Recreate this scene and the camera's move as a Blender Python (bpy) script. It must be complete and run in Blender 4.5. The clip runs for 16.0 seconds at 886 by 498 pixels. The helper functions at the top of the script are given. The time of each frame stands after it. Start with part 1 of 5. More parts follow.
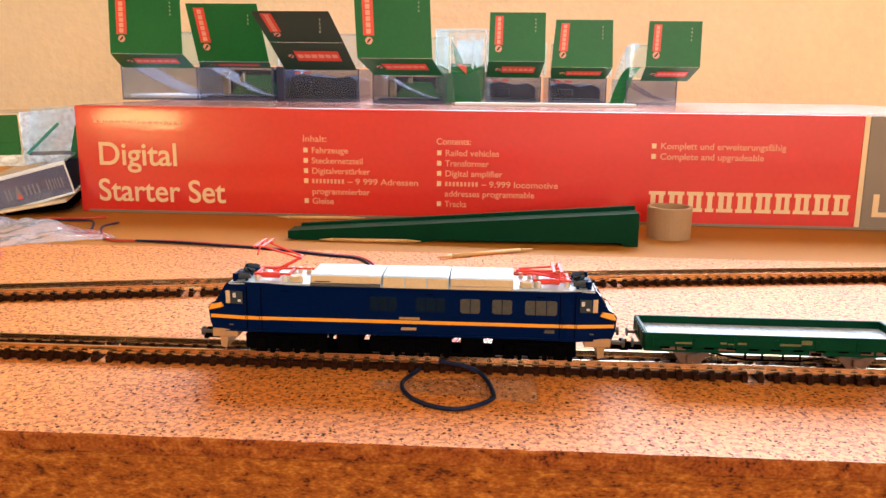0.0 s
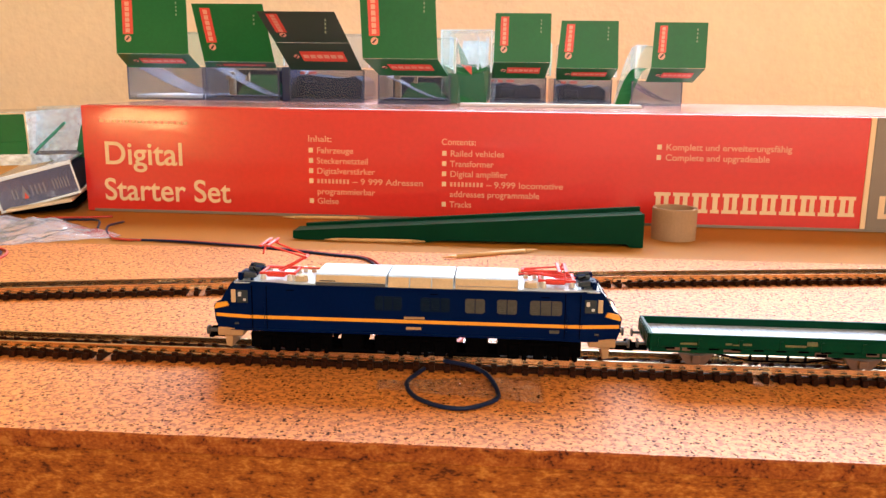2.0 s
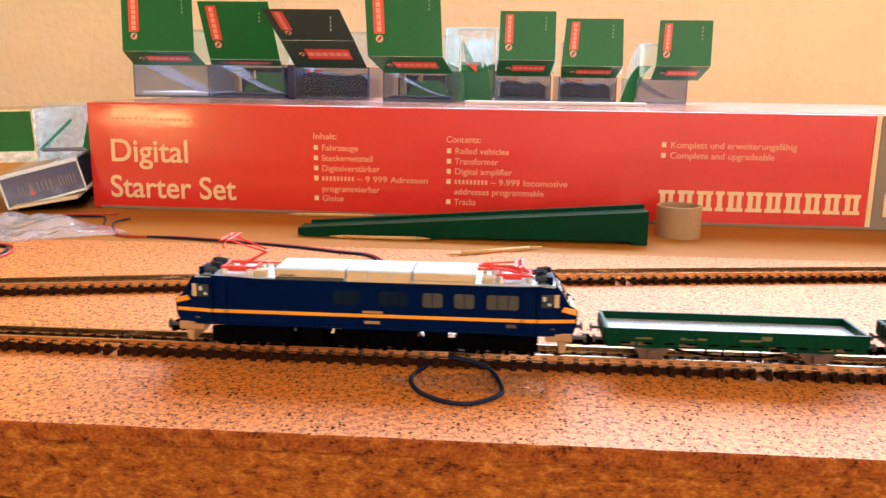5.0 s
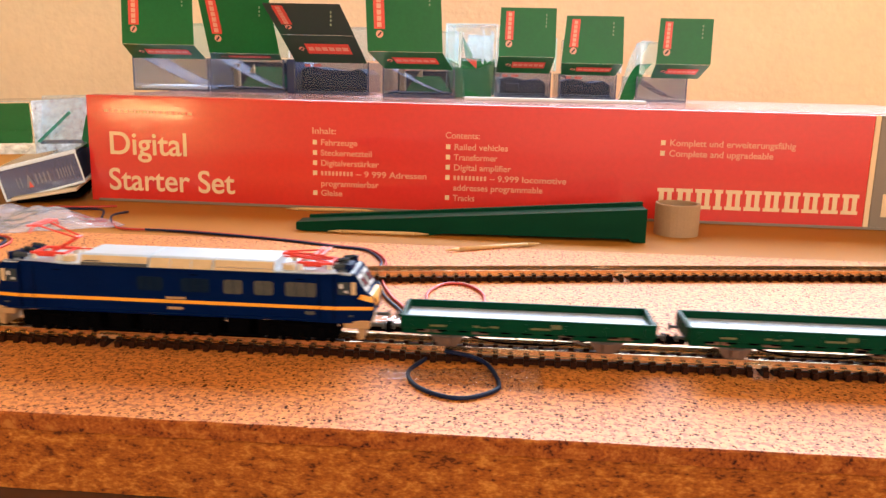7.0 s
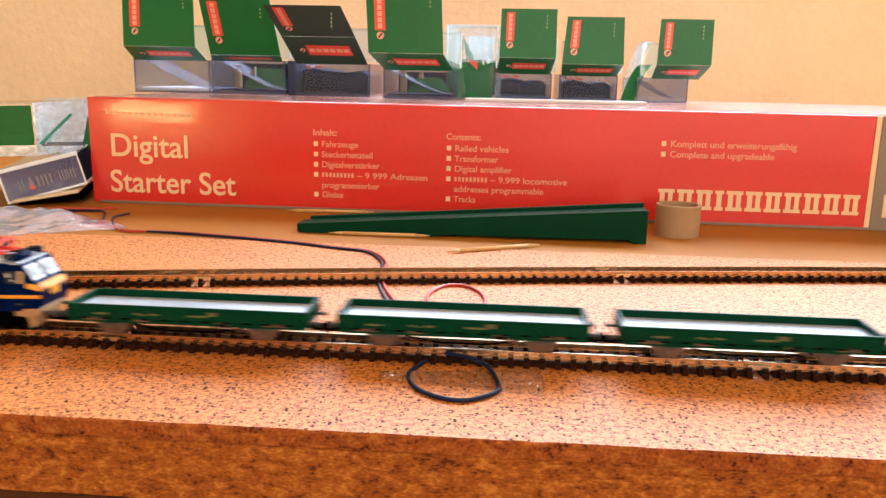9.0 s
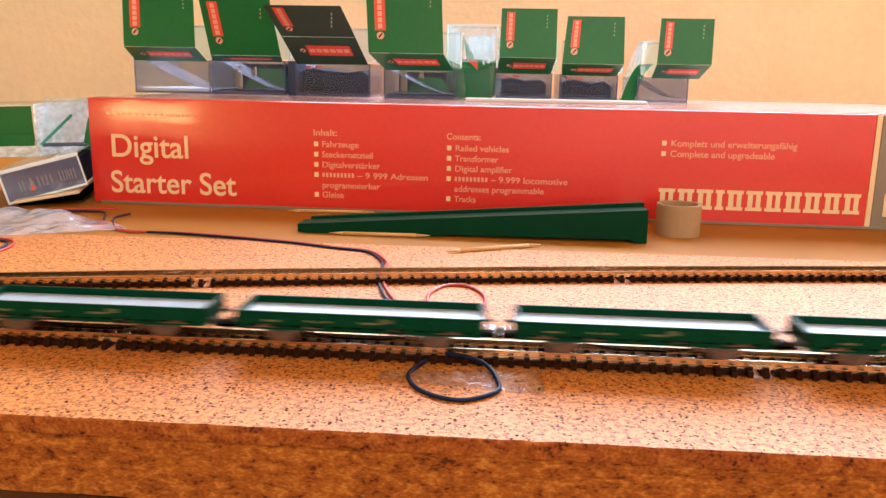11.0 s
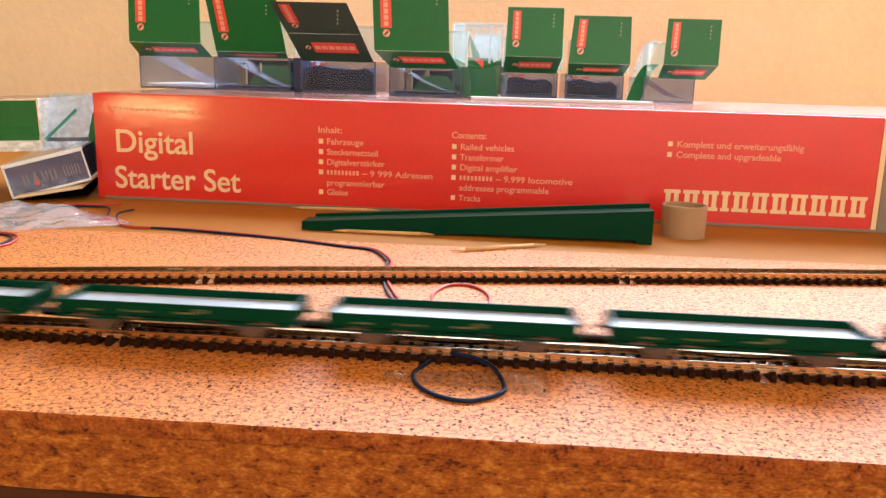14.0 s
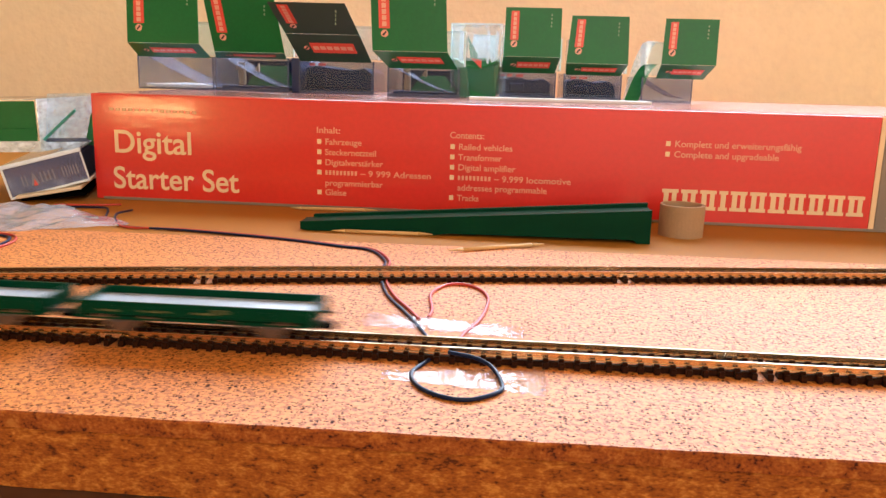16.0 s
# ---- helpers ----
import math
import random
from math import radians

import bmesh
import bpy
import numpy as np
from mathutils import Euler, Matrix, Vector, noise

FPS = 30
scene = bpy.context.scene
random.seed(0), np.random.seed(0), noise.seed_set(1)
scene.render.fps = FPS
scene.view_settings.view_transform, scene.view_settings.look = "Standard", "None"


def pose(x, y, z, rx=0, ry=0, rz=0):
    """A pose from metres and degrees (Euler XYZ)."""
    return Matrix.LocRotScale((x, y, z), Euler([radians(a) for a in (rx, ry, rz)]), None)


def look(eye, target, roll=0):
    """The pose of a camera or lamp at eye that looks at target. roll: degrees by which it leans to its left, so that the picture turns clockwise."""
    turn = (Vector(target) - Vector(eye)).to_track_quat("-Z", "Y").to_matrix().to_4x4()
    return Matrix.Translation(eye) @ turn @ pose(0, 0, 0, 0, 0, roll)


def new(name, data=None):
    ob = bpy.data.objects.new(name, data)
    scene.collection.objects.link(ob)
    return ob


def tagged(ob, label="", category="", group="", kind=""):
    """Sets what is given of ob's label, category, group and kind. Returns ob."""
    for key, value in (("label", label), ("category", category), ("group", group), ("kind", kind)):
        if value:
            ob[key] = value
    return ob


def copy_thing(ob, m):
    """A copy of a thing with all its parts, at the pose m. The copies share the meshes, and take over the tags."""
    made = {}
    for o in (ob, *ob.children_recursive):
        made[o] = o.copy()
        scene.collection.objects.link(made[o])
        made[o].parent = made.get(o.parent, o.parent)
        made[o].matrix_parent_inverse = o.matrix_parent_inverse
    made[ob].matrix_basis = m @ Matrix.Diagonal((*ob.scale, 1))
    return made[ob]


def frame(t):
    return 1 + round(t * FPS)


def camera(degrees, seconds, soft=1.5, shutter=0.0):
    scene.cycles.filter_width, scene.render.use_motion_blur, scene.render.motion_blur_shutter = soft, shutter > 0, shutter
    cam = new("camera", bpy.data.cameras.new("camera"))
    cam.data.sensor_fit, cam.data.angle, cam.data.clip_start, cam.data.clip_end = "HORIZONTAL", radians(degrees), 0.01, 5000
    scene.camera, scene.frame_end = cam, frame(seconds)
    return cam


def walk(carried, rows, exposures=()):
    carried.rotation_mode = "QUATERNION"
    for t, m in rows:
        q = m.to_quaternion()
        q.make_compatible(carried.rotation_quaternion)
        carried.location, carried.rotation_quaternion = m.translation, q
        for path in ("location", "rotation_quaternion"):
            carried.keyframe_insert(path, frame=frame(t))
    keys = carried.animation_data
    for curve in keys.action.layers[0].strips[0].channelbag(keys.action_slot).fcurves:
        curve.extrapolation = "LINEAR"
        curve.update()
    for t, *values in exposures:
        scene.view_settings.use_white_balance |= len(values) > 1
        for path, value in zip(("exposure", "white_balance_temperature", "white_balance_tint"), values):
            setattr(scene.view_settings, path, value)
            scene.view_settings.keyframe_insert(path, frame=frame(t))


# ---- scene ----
# ---- camera ----
cam = camera(57.0, 16.0, soft=1.45, shutter=1.0)
PATH = [
    (0, pose(0.01920, -0.24348, 0.08793, 78.232, -0.551, 3.660)),
    (0.5, pose(0.01914, -0.24415, 0.08774, 78.397, -0.534, 3.967)),
    (1, pose(0.01892, -0.24399, 0.08798, 78.402, -0.476, 4.198)),
    (1.5, pose(0.01886, -0.24382, 0.08761, 78.321, -0.624, 4.148)),
    (2, pose(0.01900, -0.24374, 0.08763, 78.295, -0.687, 4.002)),
    (2.5, pose(0.01835, -0.24424, 0.08720, 78.079, -1.116, 4.023)),
    (3, pose(0.01886, -0.24450, 0.08749, 78.038, -0.900, 4.181)),
    (3.5, pose(0.01880, -0.24461, 0.08732, 78.150, -0.831, 4.273)),
    (4, pose(0.01939, -0.24456, 0.08718, 78.195, -0.613, 4.271)),
    (6.5, pose(0.01860, -0.24541, 0.08695, 78.140, -1.175, 4.368)),
    (7, pose(0.01915, -0.24498, 0.08636, 77.985, -1.281, 4.325)),
    (7.5, pose(0.01856, -0.24576, 0.08682, 78.112, -1.294, 4.386)),
    (8, pose(0.01908, -0.24550, 0.08670, 78.048, -1.183, 4.362)),
    (8.5, pose(0.01912, -0.24515, 0.08687, 77.987, -1.245, 4.428)),
    (9, pose(0.01970, -0.24515, 0.08695, 78.013, -1.155, 4.432)),
    (11.5, pose(0.01997, -0.24507, 0.08678, 78.024, -1.039, 4.473)),
    (12, pose(0.01974, -0.24502, 0.08677, 78.119, -1.139, 4.459)),
    (12.5, pose(0.01990, -0.24436, 0.08682, 78.270, -1.307, 4.601)),
    (13, pose(0.01842, -0.24411, 0.08693, 78.204, -1.553, 4.838)),
    (13.5, pose(0.01945, -0.24390, 0.08700, 78.074, -1.356, 4.753)),
    (14, pose(0.01873, -0.24381, 0.08699, 77.879, -1.580, 4.752)),
    (14.5, pose(0.01927, -0.24392, 0.08682, 77.815, -1.384, 4.719)),
    (15, pose(0.01905, -0.24433, 0.08665, 77.945, -1.407, 4.671)),
    (15.5, pose(0.01922, -0.24412, 0.08685, 77.912, -1.260, 4.694)),
    (16, pose(0.01909, -0.24431, 0.08678, 77.915, -1.502, 4.656)),
]
walk(cam, PATH, exposures=[(0.0, 0.79), (6.5, 0.80), (12.0, 0.74), (15.0, 0.70), (16.0, 0.60)])

# ---- world and light ----
world = bpy.data.worlds.new("daylight")
scene.world = world
world.use_nodes = True
wn = world.node_tree
sky = wn.nodes.new("ShaderNodeTexSky")
sky.sky_type, sky.sun_disc = "NISHITA", False
sky.sun_elevation, sky.sun_rotation = radians(38), radians(20)
wn.links.new(sky.outputs[0], wn.nodes["Background"].inputs[0])
wn.nodes["Background"].inputs[1].default_value = 0.1


def area_light(name, at, target, sx, sy, watts, color):
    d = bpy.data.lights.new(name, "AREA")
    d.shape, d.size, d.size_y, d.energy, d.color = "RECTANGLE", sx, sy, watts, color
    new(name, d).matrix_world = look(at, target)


BACK = 0.68
area_light("window_daylight", (0.45, BACK + 0.05, 0.475), (0.45, BACK - 1, 0.2), 1.5, 0.55, 21.5, (0.68, 0.82, 1.0))
# warm fill lamp added behind the camera; no source is known there
area_light("rear_fill_light", (0.9, -2.62, 0.75), (0.6, 0, 0.5), 2.2, 1.3, 26.0, (1.0, 0.79, 0.62))


# ---- materials ----
def mat(name, color, rough=0.5, metal=0.0, spot=None, scale=200.0, amount=0.5, fine=1500.0, bump=0.0, coat=0.0, stretch=(1, 1, 1), depth=0.0002, spec=0.5, rvar=0.08):
    """A principled material with variation at two scales and fine relief."""
    m = bpy.data.materials.new(name)
    m.use_nodes = True
    nt = m.node_tree
    b = nt.nodes["Principled BSDF"]
    b.inputs["Roughness"].default_value = rough
    b.inputs["Metallic"].default_value = metal
    b.inputs["Coat Weight"].default_value = coat
    b.inputs["Specular IOR Level"].default_value = spec
    tc = nt.nodes.new("ShaderNodeTexCoord")
    mp = nt.nodes.new("ShaderNodeMapping")
    mp.inputs["Scale"].default_value = stretch
    nt.links.new(tc.outputs["Object"], mp.inputs[0])
    n1 = nt.nodes.new("ShaderNodeTexNoise")
    n1.inputs["Scale"].default_value, n1.inputs["Detail"].default_value = scale, 5
    n2 = nt.nodes.new("ShaderNodeTexNoise")
    n2.inputs["Scale"].default_value, n2.inputs["Detail"].default_value = fine, 3
    for n in (n1, n2):
        nt.links.new(mp.outputs[0], n.inputs["Vector"])
    add = nt.nodes.new("ShaderNodeMath")
    add.operation = "MULTIPLY_ADD"
    add.inputs[1].default_value, add.inputs[2].default_value = 0.4, 0.0
    nt.links.new(n2.outputs[0], add.inputs[0])
    add2 = nt.nodes.new("ShaderNodeMath")
    add2.operation = "MULTIPLY_ADD"
    add2.inputs[1].default_value = 0.6
    nt.links.new(n1.outputs[0], add2.inputs[0])
    nt.links.new(add.outputs[0], add2.inputs[2])
    ramp = nt.nodes.new("ShaderNodeValToRGB")
    ramp.color_ramp.elements[0].position, ramp.color_ramp.elements[1].position = 0.36, 0.66
    dark = spot if spot else tuple(c * (1 - 0.45 * amount) for c in color)
    light = tuple(min(1, c * (1 + 0.2 * amount)) for c in color)
    ramp.color_ramp.elements[0].color, ramp.color_ramp.elements[1].color = (*dark, 1), (*light, 1)
    nt.links.new(add2.outputs[0], ramp.inputs[0])
    nt.links.new(ramp.outputs[0], b.inputs["Base Color"])
    rr = nt.nodes.new("ShaderNodeMapRange")
    rr.inputs["To Min"].default_value, rr.inputs["To Max"].default_value = max(0.02, rough - rvar), min(1, rough + rvar)
    nt.links.new(add2.outputs[0], rr.inputs[0])
    nt.links.new(rr.outputs[0], b.inputs["Roughness"])
    if bump:
        bp = nt.nodes.new("ShaderNodeBump")
        bp.inputs["Strength"].default_value, bp.inputs["Distance"].default_value = bump, depth
        nt.links.new(add2.outputs[0], bp.inputs["Height"])
        nt.links.new(bp.outputs[0], b.inputs["Normal"])
    return m


def cork_mat(name, pale, mid, dark, cell, layers, spec=0.6, rough=0.62):
    """Pressed cork: grains of mixed tone with small dark bark flecks, each in its pit."""
    m = bpy.data.materials.new(name)
    m.use_nodes = True
    nt = m.node_tree
    b = nt.nodes["Principled BSDF"]
    b.inputs["Roughness"].default_value = rough
    tc = nt.nodes.new("ShaderNodeTexCoord")
    warp = nt.nodes.new("ShaderNodeTexNoise")
    warp.inputs["Scale"].default_value, warp.inputs["Detail"].default_value = cell * 1.3, 3
    mixv = nt.nodes.new("ShaderNodeMixRGB")
    mixv.blend_type, mixv.inputs[0].default_value = "LINEAR_LIGHT", 0.0009
    nt.links.new(tc.outputs["Object"], warp.inputs["Vector"])
    nt.links.new(tc.outputs["Object"], mixv.inputs[1])
    nt.links.new(warp.outputs["Color"], mixv.inputs[2])
    grain = nt.nodes.new("ShaderNodeTexNoise")
    grain.inputs["Scale"].default_value, grain.inputs["Detail"].default_value = cell, 4
    nt.links.new(mixv.outputs[0], grain.inputs["Vector"])
    ramp = nt.nodes.new("ShaderNodeValToRGB")
    e = ramp.color_ramp.elements
    e[0].position, e[0].color = 0.38, (*mid, 1)
    e[1].position, e[1].color = 0.56, (*pale, 1)
    nt.links.new(grain.outputs[0], ramp.inputs[0])
    big = nt.nodes.new("ShaderNodeTexNoise")
    big.inputs["Scale"].default_value, big.inputs["Detail"].default_value = 16, 4
    nt.links.new(tc.outputs["Object"], big.inputs["Vector"])
    col = nt.nodes.new("ShaderNodeMixRGB")
    col.blend_type, col.inputs[0].default_value = "OVERLAY", 0.25
    nt.links.new(ramp.outputs[0], col.inputs[1])
    nt.links.new(big.outputs[0], col.inputs[2])
    pits = None
    for size, share, reach in layers:
        vo = nt.nodes.new("ShaderNodeTexVoronoi")
        vo.inputs["Scale"].default_value = size
        nt.links.new(mixv.outputs[0], vo.inputs["Vector"])
        sep = nt.nodes.new("ShaderNodeSeparateColor")
        nt.links.new(vo.outputs["Color"], sep.inputs[0])
        few = nt.nodes.new("ShaderNodeMapRange")
        few.inputs["From Min"].default_value, few.inputs["From Max"].default_value = share, share * 0.6
        nt.links.new(sep.outputs[0], few.inputs[0])
        dot = nt.nodes.new("ShaderNodeMapRange")
        dot.inputs["From Min"].default_value, dot.inputs["From Max"].default_value = reach, reach * 0.6
        nt.links.new(vo.outputs["Distance"], dot.inputs[0])
        both = nt.nodes.new("ShaderNodeMath")
        both.operation = "MULTIPLY"
        nt.links.new(few.outputs[0], both.inputs[0])
        nt.links.new(dot.outputs[0], both.inputs[1])
        if pits is None:
            pits = both
        else:
            top = nt.nodes.new("ShaderNodeMath")
            top.operation = "MAXIMUM"
            nt.links.new(pits.outputs[0], top.inputs[0])
            nt.links.new(both.outputs[0], top.inputs[1])
            pits = top
    mx = nt.nodes.new("ShaderNodeMixRGB")
    mx.inputs[2].default_value = (*dark, 1)
    nt.links.new(pits.outputs[0], mx.inputs[0])
    nt.links.new(col.outputs[0], mx.inputs[1])
    nt.links.new(mx.outputs[0], b.inputs["Base Color"])
    dull = nt.nodes.new("ShaderNodeMapRange")
    dull.inputs["To Min"].default_value, dull.inputs["To Max"].default_value = spec, 0.05
    nt.links.new(pits.outputs[0], dull.inputs[0])
    nt.links.new(dull.outputs[0], b.inputs["Specular IOR Level"])
    bp = nt.nodes.new("ShaderNodeBump")
    bp.inputs["Strength"].default_value, bp.inputs["Distance"].default_value = 0.5, 0.0003
    bp.invert = True
    nt.links.new(pits.outputs[0], bp.inputs["Height"])
    bp2 = nt.nodes.new("ShaderNodeBump")
    bp2.inputs["Strength"].default_value, bp2.inputs["Distance"].default_value = 0.35, 0.0003
    nt.links.new(grain.outputs[0], bp2.inputs["Height"])
    nt.links.new(bp.outputs[0], bp2.inputs["Normal"])
    nt.links.new(bp2.outputs[0], b.inputs["Normal"])
    return m


def cut_cork_mat(name, tones, scale, stretch):
    """The sawn side of a cork board: torn grains drawn out along the board, with dark pits."""
    m = bpy.data.materials.new(name)
    m.use_nodes = True
    nt = m.node_tree
    b = nt.nodes["Principled BSDF"]
    b.inputs["Roughness"].default_value = 0.8
    b.inputs["Specular IOR Level"].default_value = 0.2
    tc = nt.nodes.new("ShaderNodeTexCoord")
    mp = nt.nodes.new("ShaderNodeMapping")
    mp.inputs["Scale"].default_value = stretch
    nt.links.new(tc.outputs["Object"], mp.inputs[0])
    coarse = nt.nodes.new("ShaderNodeTexNoise")
    coarse.inputs["Scale"].default_value, coarse.inputs["Detail"].default_value, coarse.inputs["Distortion"].default_value = scale, 6, 0.8
    fine = nt.nodes.new("ShaderNodeTexNoise")
    fine.inputs["Scale"].default_value, fine.inputs["Detail"].default_value = scale * 4.5, 3
    for n in (coarse, fine):
        nt.links.new(mp.outputs[0], n.inputs["Vector"])
    mixf = nt.nodes.new("ShaderNodeMixRGB")
    mixf.inputs[0].default_value = 0.42
    nt.links.new(coarse.outputs[0], mixf.inputs[1])
    nt.links.new(fine.outputs[0], mixf.inputs[2])
    ramp = nt.nodes.new("ShaderNodeValToRGB")
    cr = ramp.color_ramp
    cr.elements[0].position, cr.elements[0].color = 0.36, (*tones[0], 1)
    cr.elements[1].position, cr.elements[1].color = 0.64, (*tones[3], 1)
    for at, tone in ((0.43, tones[1]), (0.53, tones[2])):
        cr.elements.new(at).color = (*tone, 1)
    nt.links.new(mixf.outputs[0], ramp.inputs[0])
    nt.links.new(ramp.outputs[0], b.inputs["Base Color"])
    bp = nt.nodes.new("ShaderNodeBump")
    bp.inputs["Strength"].default_value, bp.inputs["Distance"].default_value = 0.7, 0.0006
    nt.links.new(mixf.outputs[0], bp.inputs["Height"])
    nt.links.new(bp.outputs[0], b.inputs["Normal"])
    return m


def clear_mat(name, tint, opacity, rough=0.06, gloss=1.0, bump=0.0, scale=60.0):
    """Thin clear plastic: see-through, slightly hazy, with a glossy face."""
    m = bpy.data.materials.new(name)
    m.use_nodes = True
    nt = m.node_tree
    b = nt.nodes["Principled BSDF"]
    b.inputs["Base Color"].default_value = (*tint, 1)
    b.inputs["Roughness"].default_value = 0.5
    tr = nt.nodes.new("ShaderNodeBsdfTransparent")
    tr.inputs[0].default_value = (*[0.6 + 0.4 * c for c in tint], 1)
    fz = nt.nodes.new("ShaderNodeTexNoise")
    fz.inputs["Scale"].default_value, fz.inputs["Detail"].default_value = scale, 4
    rg = nt.nodes.new("ShaderNodeMapRange")
    rg.inputs["From Min"].default_value, rg.inputs["From Max"].default_value = 0.3, 0.7
    rg.inputs["To Min"].default_value, rg.inputs["To Max"].default_value = opacity * 0.35, min(1, opacity * 1.7)
    mix = nt.nodes.new("ShaderNodeMixShader")
    nt.links.new(fz.outputs[0], rg.inputs[0])
    nt.links.new(rg.outputs[0], mix.inputs[0])
    nt.links.new(tr.outputs[0], mix.inputs[1])
    nt.links.new(b.outputs[0], mix.inputs[2])
    gl = nt.nodes.new("ShaderNodeBsdfGlossy")
    gl.inputs["Roughness"].default_value = rough
    fn = nt.nodes.new("ShaderNodeLayerWeight")
    fn.inputs["Blend"].default_value = 0.5
    pw = nt.nodes.new("ShaderNodeMath")
    pw.operation = "POWER"
    pw.inputs[1].default_value = 4.5
    nt.links.new(fn.outputs["Facing"], pw.inputs[0])
    fm = nt.nodes.new("ShaderNodeMath")
    fm.operation, fm.use_clamp = "MULTIPLY_ADD", True
    fm.inputs[1].default_value, fm.inputs[2].default_value = 0.9 * gloss, 0.05 * gloss
    nt.links.new(pw.outputs[0], fm.inputs[0])
    out = nt.nodes.new("ShaderNodeMixShader")
    nt.links.new(fm.outputs[0], out.inputs[0])
    nt.links.new(mix.outputs[0], out.inputs[1])
    nt.links.new(gl.outputs[0], out.inputs[2])
    if bump:
        bn = nt.nodes.new("ShaderNodeTexNoise")
        bn.inputs["Scale"].default_value, bn.inputs["Detail"].default_value = 420, 3
        bp = nt.nodes.new("ShaderNodeBump")
        bp.inputs["Strength"].default_value, bp.inputs["Distance"].default_value = bump, 0.001
        nt.links.new(bn.outputs[0], bp.inputs["Height"])
        nt.links.new(bp.outputs[0], gl.inputs["Normal"])
        nt.links.new(bp.outputs[0], fn.inputs["Normal"])
    nt.links.new(out.outputs[0], nt.nodes["Material Output"].inputs[0])
    return m


CORK = cork_mat("cork", (0.80, 0.268, 0.042), (0.46, 0.115, 0.010), (0.035, 0.009, 0.004), 560, ((760, 0.30, 0.46), (1350, 0.27, 0.48)), 0.62, 0.62)
CORK_EDGE = cut_cork_mat("cork_edge", ((0.10, 0.022, 0.004), (0.29, 0.070, 0.009), (0.42, 0.115, 0.014), (0.62, 0.225, 0.036)), 340, (0.55, 1, 1.1))
SHEET_EDGE = cut_cork_mat("cork_sheet_edge", ((0.06, 0.012, 0.004), (0.26, 0.055, 0.009), (0.38, 0.095, 0.014), (0.52, 0.17, 0.03)), 300, (0.8, 1, 1))
BOARD = mat("hardboard", (0.44, 0.165, 0.020), 0.6, spec=0.2, scale=18, fine=420, amount=0.25, bump=0.05)
TABLE = mat("dark_table", (0.10, 0.045, 0.025), 0.45, scale=12, fine=300, stretch=(0.15, 1, 1), amount=0.8, bump=0.1)
WALL = mat("cream_plaster", (0.93, 0.79, 0.57), 0.9, scale=9, fine=120, amount=0.14, bump=0.5, depth=0.006)
CEIL = mat("ceiling_paint", (0.82, 0.78, 0.70), 0.9, scale=5, fine=90, amount=0.1, bump=0.1, depth=0.002)
FLOORM = mat("oak_floor", (0.34, 0.19, 0.09), 0.4, scale=6, fine=60, stretch=(0.12, 1, 1), amount=0.8, bump=0.1)
FRAMEW = mat("white_frame_paint", (0.8, 0.8, 0.78), 0.4, scale=30, amount=0.1)
SLEEPER = mat("brown_plastic", (0.028, 0.008, 0.003), 0.42, spec=0.07, scale=400, amount=0.6, bump=0.15)
RAIL = mat("nickel_rail", (0.66, 0.45, 0.26), 0.22, 1.0, scale=120, fine=2500, amount=0.5, bump=0.06, stretch=(0.1, 1, 1))
JOINER = mat("bright_joiner", (0.75, 0.66, 0.5), 0.25, 1.0, scale=600, amount=0.4)
NAVY = mat("navy_paint", (0.0002, 0.0075, 0.050), 0.34, spec=0.03, scale=90, amount=0.35, bump=0.02)
YELLOW = mat("yellow_paint", (0.86, 0.36, 0.02), 0.4, scale=300, amount=0.2)
ROOFG = mat("pale_grey_roof", (0.50, 0.56, 0.62), 0.34, scale=160, amount=0.25, bump=0.04)
BEIGE = mat("beige_grey_plastic", (0.64, 0.45, 0.25), 0.5, scale=200, amount=0.25, bump=0.04)
DKGREY = mat("dark_grey_plastic", (0.07, 0.065, 0.06), 0.5, scale=300, amount=0.5)
VENTG = mat("vent_grey", (0.075, 0.072, 0.06), 0.55, spec=0.25, scale=900, amount=0.5, bump=0.1)
VENTD = mat("dim_blue_grille", (0.005, 0.013, 0.030), 0.55, spec=0.05, scale=900, amount=0.5, bump=0.1)
BLACK = mat("black_plastic", (0.0022, 0.0020, 0.0024), 0.8, spec=0.0, scale=500, amount=0.6, bump=0.1)
WHEELM = mat("blackened_wheel", (0.02, 0.014, 0.012), 0.4, 0.4, scale=500, amount=0.5)
TREAD = mat("bright_tread", (0.6, 0.58, 0.55), 0.25, 1.0, scale=300, amount=0.2)
REDP = mat("red_pantograph", (0.80, 0.045, 0.022), 0.55, scale=500, amount=0.2)
INSUL = mat("ivory_insulator", (0.70, 0.62, 0.50), 0.4, scale=400, amount=0.2)
GLASS = mat("cab_glass", (0.03, 0.04, 0.05), 0.06, scale=100, amount=0.2)
FRAMEG = mat("pale_window_frame", (0.55, 0.55, 0.54), 0.35, scale=300, amount=0.2)
WGREEN = mat("wagon_green", (0.0003, 0.040, 0.018), 0.34, spec=0.06, scale=120, amount=0.35, bump=0.03)
WFLOOR = mat("pale_wagon_floor", (0.52, 0.58, 0.67), 0.22, scale=200, amount=0.25, bump=0.05)
WBROWN = mat("axle_brown", (0.12, 0.060, 0.036), 0.55, scale=500, amount=0.5, bump=0.1)
TAN = mat("tan_skirt_plastic", (0.42, 0.24, 0.105), 0.5, scale=300, amount=0.3)
DMARK = mat("worn_yellow_marking", (0.11, 0.12, 0.04), 0.5, scale=900, amount=0.5)
CARDRED = mat("red_card", (0.72, 0.026, 0.017), 0.30, scale=5, fine=300, amount=0.22, bump=0.015, coat=0.25)
vn = CARDRED.node_tree
